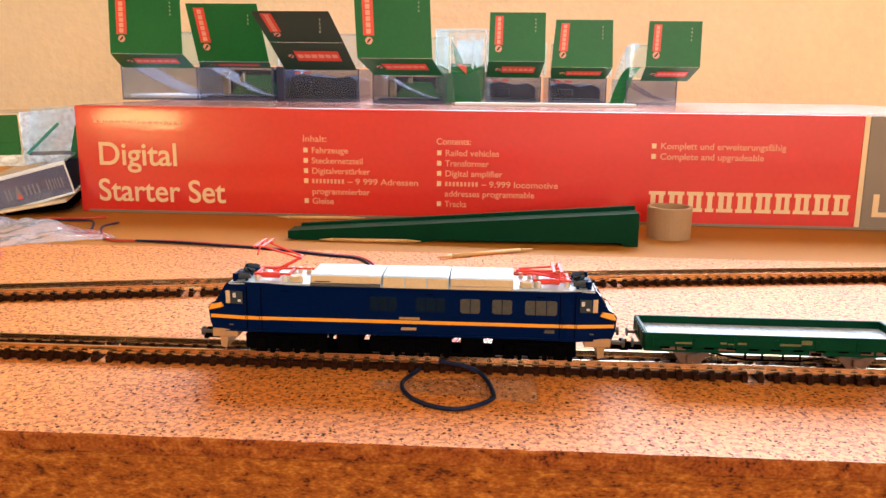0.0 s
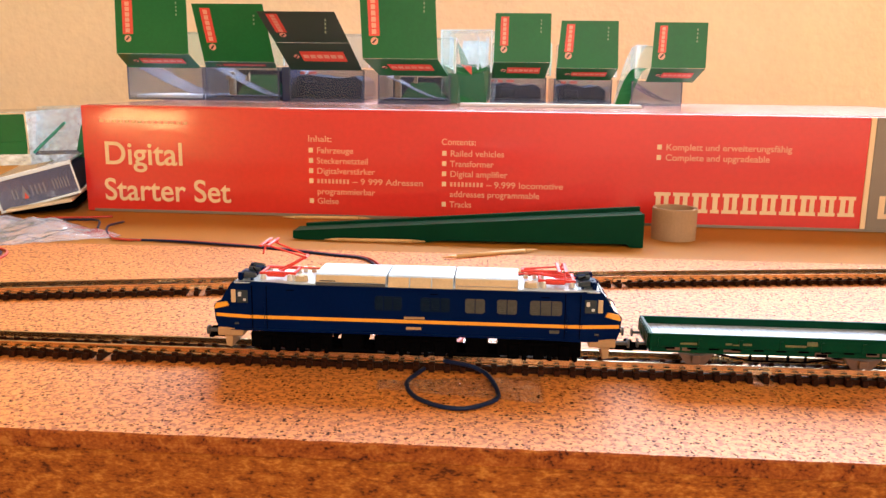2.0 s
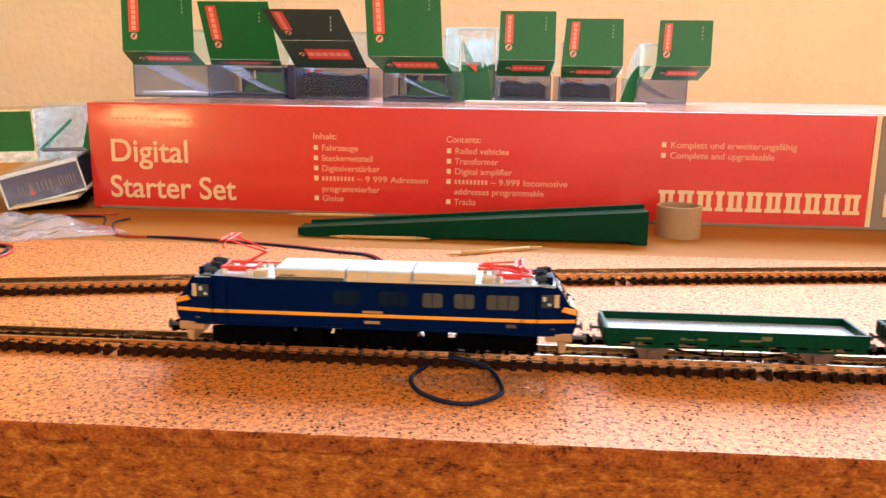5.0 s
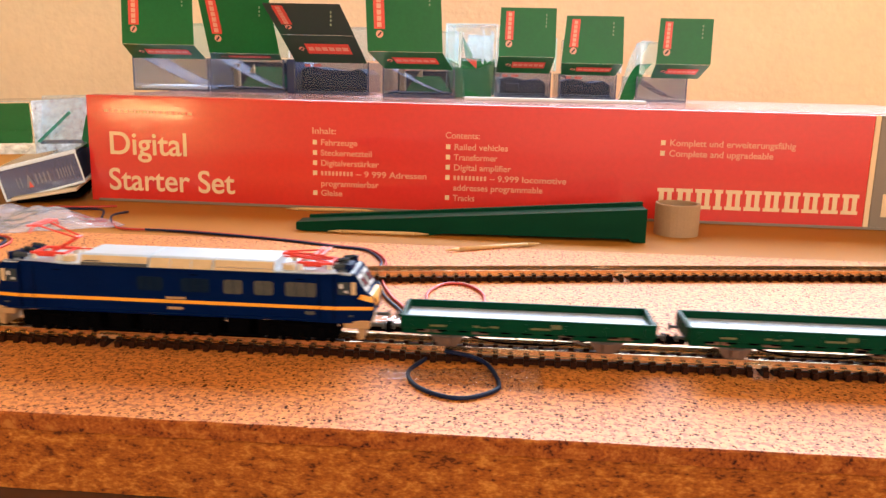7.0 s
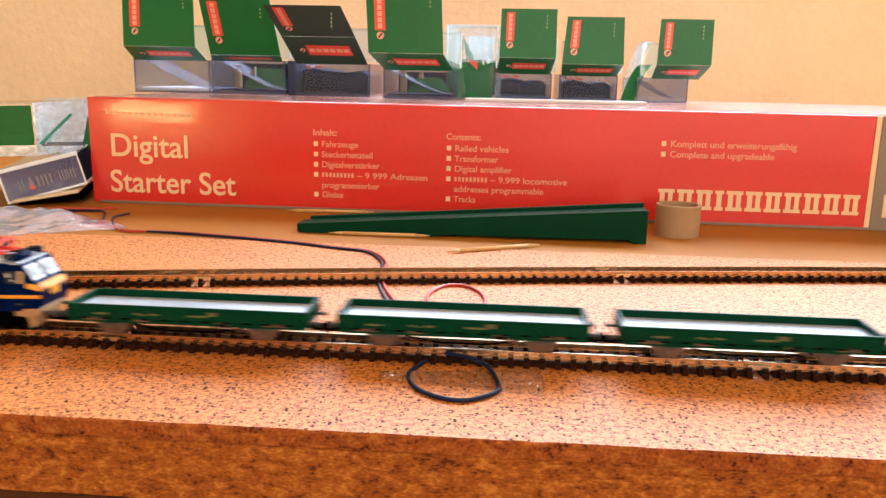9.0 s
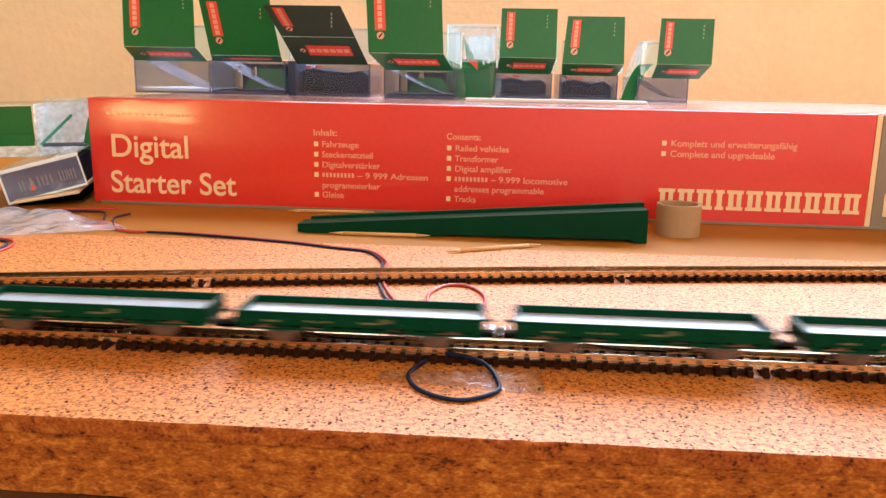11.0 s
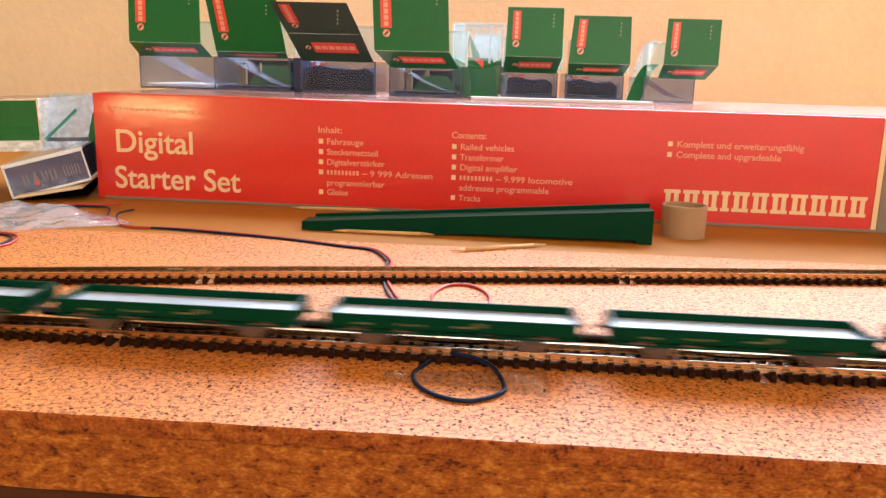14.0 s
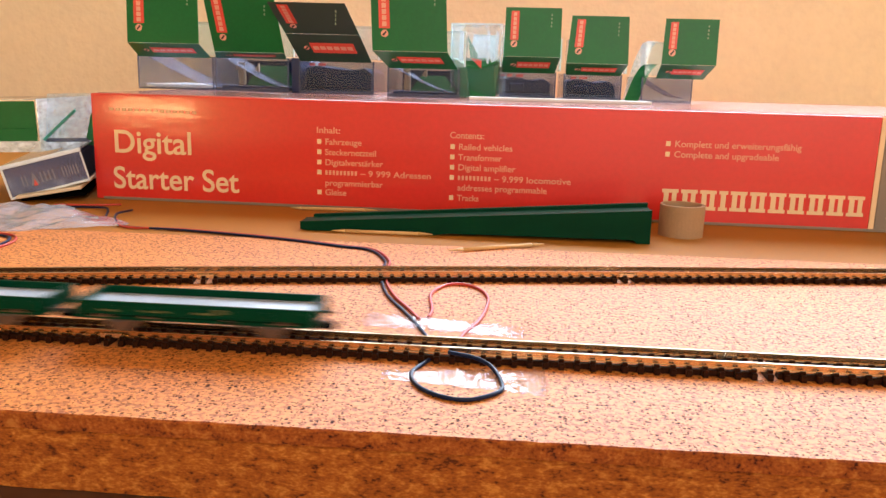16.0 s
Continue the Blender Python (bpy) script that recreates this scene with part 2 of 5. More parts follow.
vb = vn.nodes["Principled BSDF"]
vb.inputs["Coat Weight"].default_value, vb.inputs["Coat Roughness"].default_value = 0.7, 0.07
vw = vn.nodes.new("ShaderNodeTexNoise")
vw.inputs["Scale"].default_value, vw.inputs["Detail"].default_value = 90, 3
vc = vn.nodes.new("ShaderNodeTexCoord")
vn.links.new(vc.outputs["Object"], vw.inputs["Vector"])
vp = vn.nodes.new("ShaderNodeBump")
vp.inputs["Strength"].default_value, vp.inputs["Distance"].default_value = 0.16, 0.0005
vn.links.new(vw.outputs[0], vp.inputs["Height"])
vn.links.new(vp.outputs[0], vb.inputs["Coat Normal"])
CARDGREY = mat("grey_card", (0.24, 0.19, 0.14), 0.4, scale=20, amount=0.2)
# red card top, its colour paled towards the window's reflection
CARDTOP = mat("paled_card_top", (0.50, 0.20, 0.17), 0.2, scale=20, amount=0.2)
FAINT = mat("faint_print", (0.80, 0.36, 0.22), 0.4, scale=100, amount=0.1)
CREAM = mat("cream_print", (0.85, 0.62, 0.36), 0.4, scale=100, amount=0.1)
GCARD = mat("green_card", (0.008, 0.150, 0.036), 0.38, spec=0.3, scale=25, fine=400, amount=0.25, bump=0.02)
# green card darkened in its colour for the down-facing flap's shade
GCARD_SHADE = mat("shaded_green_card", (0.016, 0.058, 0.036), 0.36, scale=25, fine=400, amount=0.25, bump=0.02)
REDLAB = mat("red_label", (0.78, 0.085, 0.05), 0.4, scale=60, amount=0.15)
PINK = mat("pale_print", (0.84, 0.42, 0.29), 0.45, scale=200, amount=0.15)
VENTP = mat("dim_grey_print", (0.22, 0.21, 0.24), 0.45, scale=200, amount=0.2)
DISC = mat("dark_disc", (0.05, 0.03, 0.025), 0.4, scale=200, amount=0.2)
CLEAR = clear_mat("clear_case", (0.42, 0.50, 0.66), 0.03, 0.05, 0.6)
CLEARED = clear_mat("clear_edge", (0.06, 0.09, 0.18), 0.62)
CLEARLID = clear_mat("clear_lid", (0.84, 0.94, 1.0), 0.13, 0.06, 1.1)
HAZE = clear_mat("lilac_film", (0.26, 0.22, 0.34), 0.12, 0.3, 0.10)
GTINT = clear_mat("green_tray_plastic", (0.02, 0.20, 0.10), 0.60, 0.1, 0.6)
CLEARW = clear_mat("milky_lid", (0.80, 0.92, 1.0), 0.15, 0.10, 0.8, scale=12.0)
MILKY = clear_mat("milky_cover", (0.90, 0.97, 1.0), 0.55, 0.08, 1.2, scale=8.0)
SMOKE = clear_mat("smoky_window", (0.14, 0.16, 0.30), 0.55, 0.05, 1.2, scale=40.0)
TEAL = mat("teal_plastic_edge", (0.05, 0.30, 0.24), 0.3, scale=200, amount=0.3)
# pale strips that paint the bright streaks along clear plastic edges
EDGE_LIT = mat("lit_plastic_edge", (0.84, 0.92, 1.0), 0.2, scale=200, amount=0.2)
DIMP = mat("dim_green_print", (0.24, 0.34, 0.20), 0.45, scale=200, amount=0.2)
BAGM = clear_mat("bag_film", (0.86, 0.84, 0.95), 0.22, 0.10, 1.2, 0.03)
TAPEM = clear_mat("tape_film", (0.97, 0.97, 0.98), 0.010, 0.06, 0.6, 0.6)
NAVY_GAP = mat("navy_gap", (0.006, 0.016, 0.075), 0.4, scale=60, amount=0.3)
FOAM = mat("blue_black_foam", (0.009, 0.015, 0.042), 0.8, spec=0.1, scale=120, amount=0.5, bump=0.03)
RAMPG = mat("ramp_green", (0.001, 0.040, 0.017), 0.45, spec=0.06, scale=60, amount=0.3, bump=0.03)
TUBE = mat("brown_cardboard", (0.42, 0.26, 0.14), 0.7, scale=60, fine=800, amount=0.3, bump=0.1)
WOODP = mat("toothpick_wood", (0.74, 0.46, 0.18), 0.55, scale=300, fine=1800, stretch=(0.1, 1, 1), amount=0.4)
BLUEW = mat("blue_wire", (0.003, 0.012, 0.050), 0.4, spec=0.25, scale=300, amount=0.3)
REDW = mat("red_wire", (0.55, 0.05, 0.028), 0.4, scale=300, amount=0.3)
PAPERC = mat("cream_paper", (0.80, 0.66, 0.46), 0.6, scale=60, amount=0.15)
PAPER = mat("white_paper", (0.75, 0.74, 0.74), 0.5, scale=60, amount=0.1)


CLEARS = (CLEAR, CLEARLID, BAGM, TAPEM, HAZE, CLEARW)


# ---- mesh helpers ----
def finish(bm, smooth=False):
    bmesh.ops.recalc_face_normals(bm, faces=bm.faces)
    for f_ in bm.faces:
        f_.smooth = smooth


def part(name, bm, material, parent=None, label="", at=None, smooth=False):
    """Links a bmesh as one mesh object under a thing or a part."""
    finish(bm, smooth)
    me = bpy.data.meshes.new(name)
    bm.to_mesh(me)
    bm.free()
    me.materials.append(material)
    return link(name, me, parent, label, at)


def link(name, me, parent=None, label="", at=None):
    ob = new(name, me)
    if me.materials and me.materials[0] in CLEARS:
        ob.visible_shadow = False
    if at is not None:
        ob.matrix_basis = at
    if parent is not None:
        ob.parent = parent
    if label:
        ob["label"] = label
    return ob


def thing(name, label, category, group="", kind="", at=None):
    ob = new(name)
    ob.empty_display_size = 0.01
    if at is not None:
        ob.matrix_basis = at
    return tagged(ob, label, category, group, kind)


def block(x0, x1, y0, y1, z0, z1, bevel=0.0, seg=1, bm=None):
    own = bmesh.new()
    bmesh.ops.create_cube(own, size=1)
    for v in own.verts:
        v.co = Vector(((x0 + x1) / 2 + v.co.x * (x1 - x0), (y0 + y1) / 2 + v.co.y * (y1 - y0), (z0 + z1) / 2 + v.co.z * (z1 - z0)))
    if bevel:
        bmesh.ops.bevel(own, geom=own.edges[:], offset=bevel, segments=seg, affect="EDGES", profile=0.5)
    return merge(bm, own) if bm else own


def merge(bm, other):
    me = bpy.data.meshes.new("tmp")
    other.to_mesh(me)
    other.free()
    bm.from_mesh(me)
    bpy.data.meshes.remove(me)
    return bm


def rod(p, q, r, r2=None, seg=10, bm=None):
    """A round rod from p to q."""
    p, q = Vector(p), Vector(q)
    own = bmesh.new()
    bmesh.ops.create_cone(own, cap_ends=True, segments=seg, radius1=r, radius2=r if r2 is None else r2, depth=(q - p).length)
    m = Matrix.Translation((p + q) / 2) @ (q - p).to_track_quat("Z", "Y").to_matrix().to_4x4()
    bmesh.ops.transform(own, matrix=m, verts=own.verts)
    return merge(bm, own) if bm else own


def prism(poly, a, b, axis="y", bevel=0.0):
    """A polygon in the plane across the axis, extruded from a to b."""
    bm = bmesh.new()
    put = {"y": lambda u, v, w: (u, w, v), "x": lambda u, v, w: (w, u, v), "z": lambda u, v, w: (u, v, w)}[axis]
    lo = [bm.verts.new(put(u, v, a)) for u, v in poly]
    hi = [bm.verts.new(put(u, v, b)) for u, v in poly]
    bm.faces.new(lo), bm.faces.new(hi[::-1])
    n = len(poly)
    for i in range(n):
        bm.faces.new((lo[i], lo[(i + 1) % n], hi[(i + 1) % n], hi[i]))
    if bevel:
        bmesh.ops.bevel(bm, geom=bm.edges[:], offset=bevel, segments=1, affect="EDGES")
    return bm


def spline(points, n=8):
    """Points on a smooth line through the given ones."""
    p = [Vector(q) for q in points]
    p = [2 * p[0] - p[1]] + p + [2 * p[-1] - p[-2]]
    out = []
    for i in range(1, len(p) - 2):
        for k in range(n):
            t = k / n
            out.append(0.5 * (2 * p[i] + (p[i + 1] - p[i - 1]) * t + (2 * p[i - 1] - 5 * p[i] + 4 * p[i + 1] - p[i + 2]) * t * t + (3 * p[i] - p[i - 1] - 3 * p[i + 1] + p[i + 2]) * t ** 3))
    return out + [p[-2]]


def tube(points, r, seg=8, n=8):
    """A bent round tube, for wires."""
    line = spline(points, n)
    bm = bmesh.new()
    rings = []
    for i, p in enumerate(line):
        d = (line[min(i + 1, len(line) - 1)] - line[max(i - 1, 0)]).normalized()
        side = d.cross(Vector((0, 0, 1)))
        side = side.normalized() if side.length > 1e-4 else Vector((1, 0, 0))
        up = side.cross(d).normalized()
        rings.append([bm.verts.new(p + r * (math.cos(2 * math.pi * k / seg) * side + math.sin(2 * math.pi * k / seg) * up)) for k in range(seg)])
    for a, b in zip(rings, rings[1:]):
        for k in range(seg):
            bm.faces.new((a[k], a[(k + 1) % seg], b[(k + 1) % seg], b[k]))
    bm.faces.new(rings[0]), bm.faces.new(rings[-1][::-1])
    return bm


def lettering(name, text, size, material, parent, at, width=None):
    """Flat raised print from the built-in font; width: its true length."""
    cu = bpy.data.curves.new(name, "FONT")
    cu.body, cu.size, cu.extrude, cu.offset = text, size, 0.00008, size * 0.012
    ob = new(name, cu)
    bpy.context.view_layer.update()
    me = bpy.data.meshes.new_from_object(ob.evaluated_get(bpy.context.evaluated_depsgraph_get()))
    bpy.data.objects.remove(ob)
    xs = [v.co.x for v in me.vertices]
    if width:
        k = width / (max(xs) - min(xs))
        for v in me.vertices:
            v.co.x *= k
    me.materials.clear()
    me.materials.append(material)
    me.name = name
    return link(name, me, parent, "", at)


# ---- the room ----
def structure(name, bm, material, label):
    return tagged(part(name, bm, material), label, "", "", "structure")


X0, X1, Y0, Z0, Z1 = -2.2, 2.2, -2.6, -0.76, 1.75
WX0, WX1, WZ0, WZ1 = -0.30, 1.20, 0.20, 0.75
wb = block(X0, WX0, BACK, BACK + 0.2, Z0, Z1)
block(WX1, X1, BACK, BACK + 0.2, Z0, Z1, bm=wb)
block(WX0, WX1, BACK, BACK + 0.2, Z0, WZ0, bm=wb)
block(WX0, WX1, BACK, BACK + 0.2, WZ1, Z1, bm=wb)
structure("wall_north", wb, WALL, "cream rough-plastered wall behind the table")
# unseen window opening, added to go with the front fill lamp
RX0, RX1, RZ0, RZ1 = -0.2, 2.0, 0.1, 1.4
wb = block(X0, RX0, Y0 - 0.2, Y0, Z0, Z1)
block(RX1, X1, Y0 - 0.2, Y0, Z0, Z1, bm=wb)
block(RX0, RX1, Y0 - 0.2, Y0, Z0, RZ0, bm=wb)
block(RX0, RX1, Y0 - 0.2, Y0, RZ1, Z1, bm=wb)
structure("wall_south", wb, WALL, "cream plaster wall with an added, unseen window")
structure("wall_west", block(X0 - 0.2, X0, Y0 - 0.2, BACK + 0.2, Z0, Z1), WALL, "cream plaster side wall")
structure("wall_east", block(X1, X1 + 0.2, Y0 - 0.2, BACK + 0.2, Z0, Z1), WALL, "cream plaster side wall")
structure("ceiling", block(X0 - 0.2, X1 + 0.2, Y0 - 0.2, BACK + 0.2, Z1, Z1 + 0.15), CEIL, "plain pale ceiling")
structure("floor", block(X0 - 0.2, X1 + 0.2, Y0 - 0.2, BACK + 0.2, Z0 - 0.15, Z0), FLOORM, "brown wooden floor")


def window(name, x0, x1, z0, z1, y):
    w = tagged(part(name, block(x0, x0 + 0.05, y, y + 0.05, z0, z1, 0.004), FRAMEW), "white painted window frame", "", "", "structure")
    part("jamb", block(x1 - 0.05, x1, y, y + 0.05, z0, z1, 0.004), FRAMEW, w)
    part("sill", block(x0 + 0.05, x1 - 0.05, y, y + 0.05, z0, z0 + 0.05, 0.004), FRAMEW, w)
    part("head", block(x0 + 0.05, x1 - 0.05, y, y + 0.05, z1 - 0.05, z1, 0.004), FRAMEW, w)
    part("mullion", block((x0 + x1) / 2 - 0.025, (x0 + x1) / 2 + 0.025, y, y + 0.05, z0 + 0.05, z1 - 0.05, 0.004), FRAMEW, w)


window("window_1", WX0, WX1, WZ0, WZ1, BACK + 0.12)
window("added_window_2", RX0, RX1, RZ0, RZ1, Y0 - 0.18)

# ---- the lit lamp that the glossy box mirrors ----
SHADE = bpy.data.materials.new("lit_lampshade")
SHADE.use_nodes = True
sb = SHADE.node_tree.nodes["Principled BSDF"]
sb.inputs["Base Color"].default_value = (0.85, 0.70, 0.45, 1)
sb.inputs["Emission Color"].default_value = (1.0, 0.66, 0.26, 1)
sb.inputs["Emission Strength"].default_value = 26.0
fl_ = thing("floor_lamp", "floor lamp with a long glowing warm shade", "lamp", at=pose(-1.53, -2.35, Z0))
part("foot", rod((0, 0, 0), (0, 0, 0.02), 0.12, 0.11, 28), FRAMEW, fl_)
part("pole", rod((0, 0, 0.02), (0, 0, 0.655), 0.012, seg=14), FRAMEW, fl_)
part("shade", rod((-0.17, 0, 0.680), (0.17, 0, 0.680), 0.027, 0.027, 24), SHADE, fl_, "glowing warm shade")

# ---- the table and its boards ----
EDGE = -0.0592
BX0, BX1 = -1.5, 1.4
table = thing("table", "dark brown wooden table under the cork layout boards", "table")
part("tabletop", block(-1.6, 1.5, -0.16, 0.66, -0.05, -0.0215, 0.003, 2), TABLE, table)
for lx in (-1.5, 1.4):
    for ly in (-0.10, 0.60):
        part("leg", block(lx - 0.035, lx + 0.035, ly - 0.035, ly + 0.035, Z0, -0.05, 0.004), TABLE, table)


def wavy_front(x0, x1, y0, y1, z0, z1, amp, step=0.004):
    """A board whose cut front edge is slightly crumbled."""
    bm = bmesh.new()
    n = int((0.5) / step)
    xs = [x0] + [-0.25 + i * step for i in range(n + 1)] + [x1]
    rows = []
    for x in xs:
        a = amp * noise.noise((x * 180, 3.1, z1 * 900)) + amp * 0.7 * noise.noise((x * 520, 9.0, z1 * 900))
        b = amp * noise.noise((x * 180, 7.7, z0 * 900))
        c = 0.4 * amp * noise.noise((x * 400, 1.7, 5.0))
        rows.append([bm.verts.new(q) for q in ((x, y1, z0), (x, y0 + b, z0), (x, y0 + 0.6 * a + b * 0.5, (z0 + z1) / 2), (x, y0 + a - 0.0001, z1 - 0.0005 + c * 0.3), (x, y0 + a + 0.0006, z1), (x, y1, z1))])
    for a, b in zip(rows, rows[1:]):
        for k in range(6):
            bm.faces.new((a[k], a[(k + 1) % 6], b[(k + 1) % 6], b[k]))
    bm.faces.new(rows[0]), bm.faces.new(rows[-1][::-1])
    return bm


base = tagged(part("under_board", wavy_front(BX0, BX1, EDGE + 0.0006, 0.64, -0.0213, -0.0046, 0.0005), CORK_EDGE), "thick coarse brown cork base board on the table", "board")
sheet = part("cork_sheet", wavy_front(BX0, BX1, EDGE, 0.168, -0.0044, 0.0, 0.0006), CORK)
tagged(sheet, "pale speckled cork sheet with a crumbly cut edge", "cork sheet")
sheet.data.materials.append(SHEET_EDGE)
for f_ in sheet.data.polygons:
    if f_.normal.y < -0.5:
        f_.material_index = 1
tagged(part("rear_board", block(BX0, BX1, 0.1684, 0.64, -0.0044, -0.0003, 0.0003), BOARD), "smooth orange-tan hardboard behind the cork", "board")


# ---- tracks ----
GAUGE, PITCH, RAILTOP = 0.0048, 0.00476, 0.0046


def far_line(x):
    """Centre line of the second track."""
    c = max(-0.26, min(0.3, x))
    y = 0.0997 + 0.188 * c - 0.11 * c * c
    if x < -0.26:
        y -= 0.03 * (1 - math.exp((x + 0.26) / 0.12))
    if x > 0.3:
        y += 0.03 * (1 - math.exp((0.3 - x) / 0.25))
    return y


def rail_mesh(line, offset, x0, x1, step):
    """A rail with foot, web and head along a line."""
    prof = [(-0.0009, 0.0023), (0.0009, 0.0023), (0.0009, 0.0026), (0.00025, 0.0030), (0.00025, 0.0039), (0.00045, 0.0041), (0.00045, 0.0045), (0.0003, RAILTOP), (-0.0003, RAILTOP), (-0.00045, 0.0045), (-0.00045, 0.0041), (-0.00025, 0.0039), (-0.00025, 0.0030), (-0.0009, 0.0026)]
    bm = bmesh.new()
    rows = []
    n = max(1, int((x1 - x0) / step))
    for i in range(n + 1):
        x = x0 + (x1 - x0) * i / n
        d = Vector((1, (line(x + 0.002) - line(x - 0.002)) / 0.004, 0)).normalized()
        s = Vector((-d.y, d.x, 0))
        c = Vector((x, line(x), 0)) + s * offset
        rows.append([bm.verts.new(c + s * u + Vector((0, 0, v))) for u, v in prof])
    for a, b in zip(rows, rows[1:]):
        for k in range(len(prof)):
            bm.faces.new((a[k], a[(k + 1) % len(prof)], b[(k + 1) % len(prof)], b[k]))
    bm.faces.new(rows[0]), bm.faces.new(rows[-1][::-1])
    return bm


def sleeper_mesh():
    bm = block(-0.00092, 0.00092, -0.0081, 0.0081, 0.0, 0.0021, 0.0002)
    for s in (-1, 1):
        for t in (-1, 1):
            block(-0.0008, 0.0008, s * GAUGE + t * 0.0015 - 0.0005, s * GAUGE + t * 0.0015 + 0.0005, 0.0021, 0.0031, bm=bm)
    return bm


bm_s = sleeper_mesh()
finish(bm_s)
SLEEPER_MESH = bpy.data.meshes.new("sleeper")
bm_s.to_mesh(SLEEPER_MESH)
bm_s.free()
SLEEPER_MESH.materials.append(SLEEPER)


def track(label, line, joints, near, webgap):
    tr = thing("railway_track", label, "track", "model railway tracks")
    for k, s in enumerate((-1, 1)):
        cuts = [BX0 + 0.02] + joints[k] + [BX1 - 0.02]
        for a, b in zip(cuts, cuts[1:]):
            part("rail", rail_mesh(line, s * GAUGE, a + 0.00015, b - 0.00015, 0.02), RAIL, tr, "polished nickel-silver rail")
        for j in joints[k]:
            part("rail_joiner", rail_joiner(line, s * GAUGE, j), JOINER, tr, "bright metal rail joiner")
        ends = [BX0 + 0.02] + [g + d for g in webgap for d in (-0.004, 0.004)] + [BX1 - 0.02]
        for a, b in zip(ends[::2], ends[1::2]):
            part("web", web_mesh(line, s * GAUGE, a, b), SLEEPER, tr)
    n0, n1 = int((BX0 + 0.03) / PITCH), int((BX1 - 0.03) / PITCH)
    rest = bmesh.new()
    for i in range(n0, n1):
        x = i * PITCH
        a = math.degrees(math.atan((line(x + 0.002) - line(x - 0.002)) / 0.004))
        m = pose(x, line(x), 0, 0, 0, a)
        if near[0] < x < near[1]:
            link("sleeper", SLEEPER_MESH, tr, "", m)
        else:
            k = len(rest.verts)
            rest.from_mesh(SLEEPER_MESH)
            rest.verts.ensure_lookup_table()
            bmesh.ops.transform(rest, matrix=m, verts=rest.verts[k:])
    tagged(part("far_sleepers", rest, SLEEPER, tr), kind="stuff")
    return tr


def rail_joiner(line, off, x):
    a = math.degrees(math.atan((line(x + 0.002) - line(x - 0.002)) / 0.004))
    bm = block(-0.0035, 0.0035, -0.0013, 0.0013, 0.0022, 0.0029, 0.0001)
    block(-0.0035, 0.0035, -0.0013, -0.0009, 0.0028, 0.0036, bm=bm)
    block(-0.0035, 0.0035, 0.0009, 0.0013, 0.0028, 0.0036, bm=bm)
    bmesh.ops.transform(bm, matrix=pose(x, line(x), 0, 0, 0, a) @ pose(0, off, 0), verts=bm.verts)
    return bm


def web_mesh(line, off, x0, x1):
    """The moulded strip that ties the sleepers under a rail."""
    bm = bmesh.new()
    n = max(1, int((x1 - x0) / 0.02))
    rows = []
    for i in range(n + 1):
        x = x0 + (x1 - x0) * i / n
        rows.append([bm.verts.new((x, line(x) + off + w, z)) for w, z in ((-0.0016, 0.0002), (0.0016, 0.0002), (0.0016, 0.0019), (-0.0016, 0.0019))])
    for a, b in zip(rows, rows[1:]):
        for k in range(4):
            bm.faces.new((a[k], a[(k + 1) % 4], b[(k + 1) % 4], b[k]))
    bm.faces.new(rows[0]), bm.faces.new(rows[-1][::-1])
    return bm


straight = lambda x: 0.0
track("straight brown-sleepered model track along the cork front", straight, ([-0.56, -0.1038, 0.0985, 0.5], [-0.55, -0.10, 0.0895, 0.51]), (-0.33, 0.33), (-0.1038, 0.0985))
track("second brown-sleepered track crossing the cork at an angle", far_line, ([-0.6, -0.104, 0.0725, 0.6], [-0.6, -0.118, 0.066, 0.6]), (-0.30, 0.34), (-0.104, 0.0725))

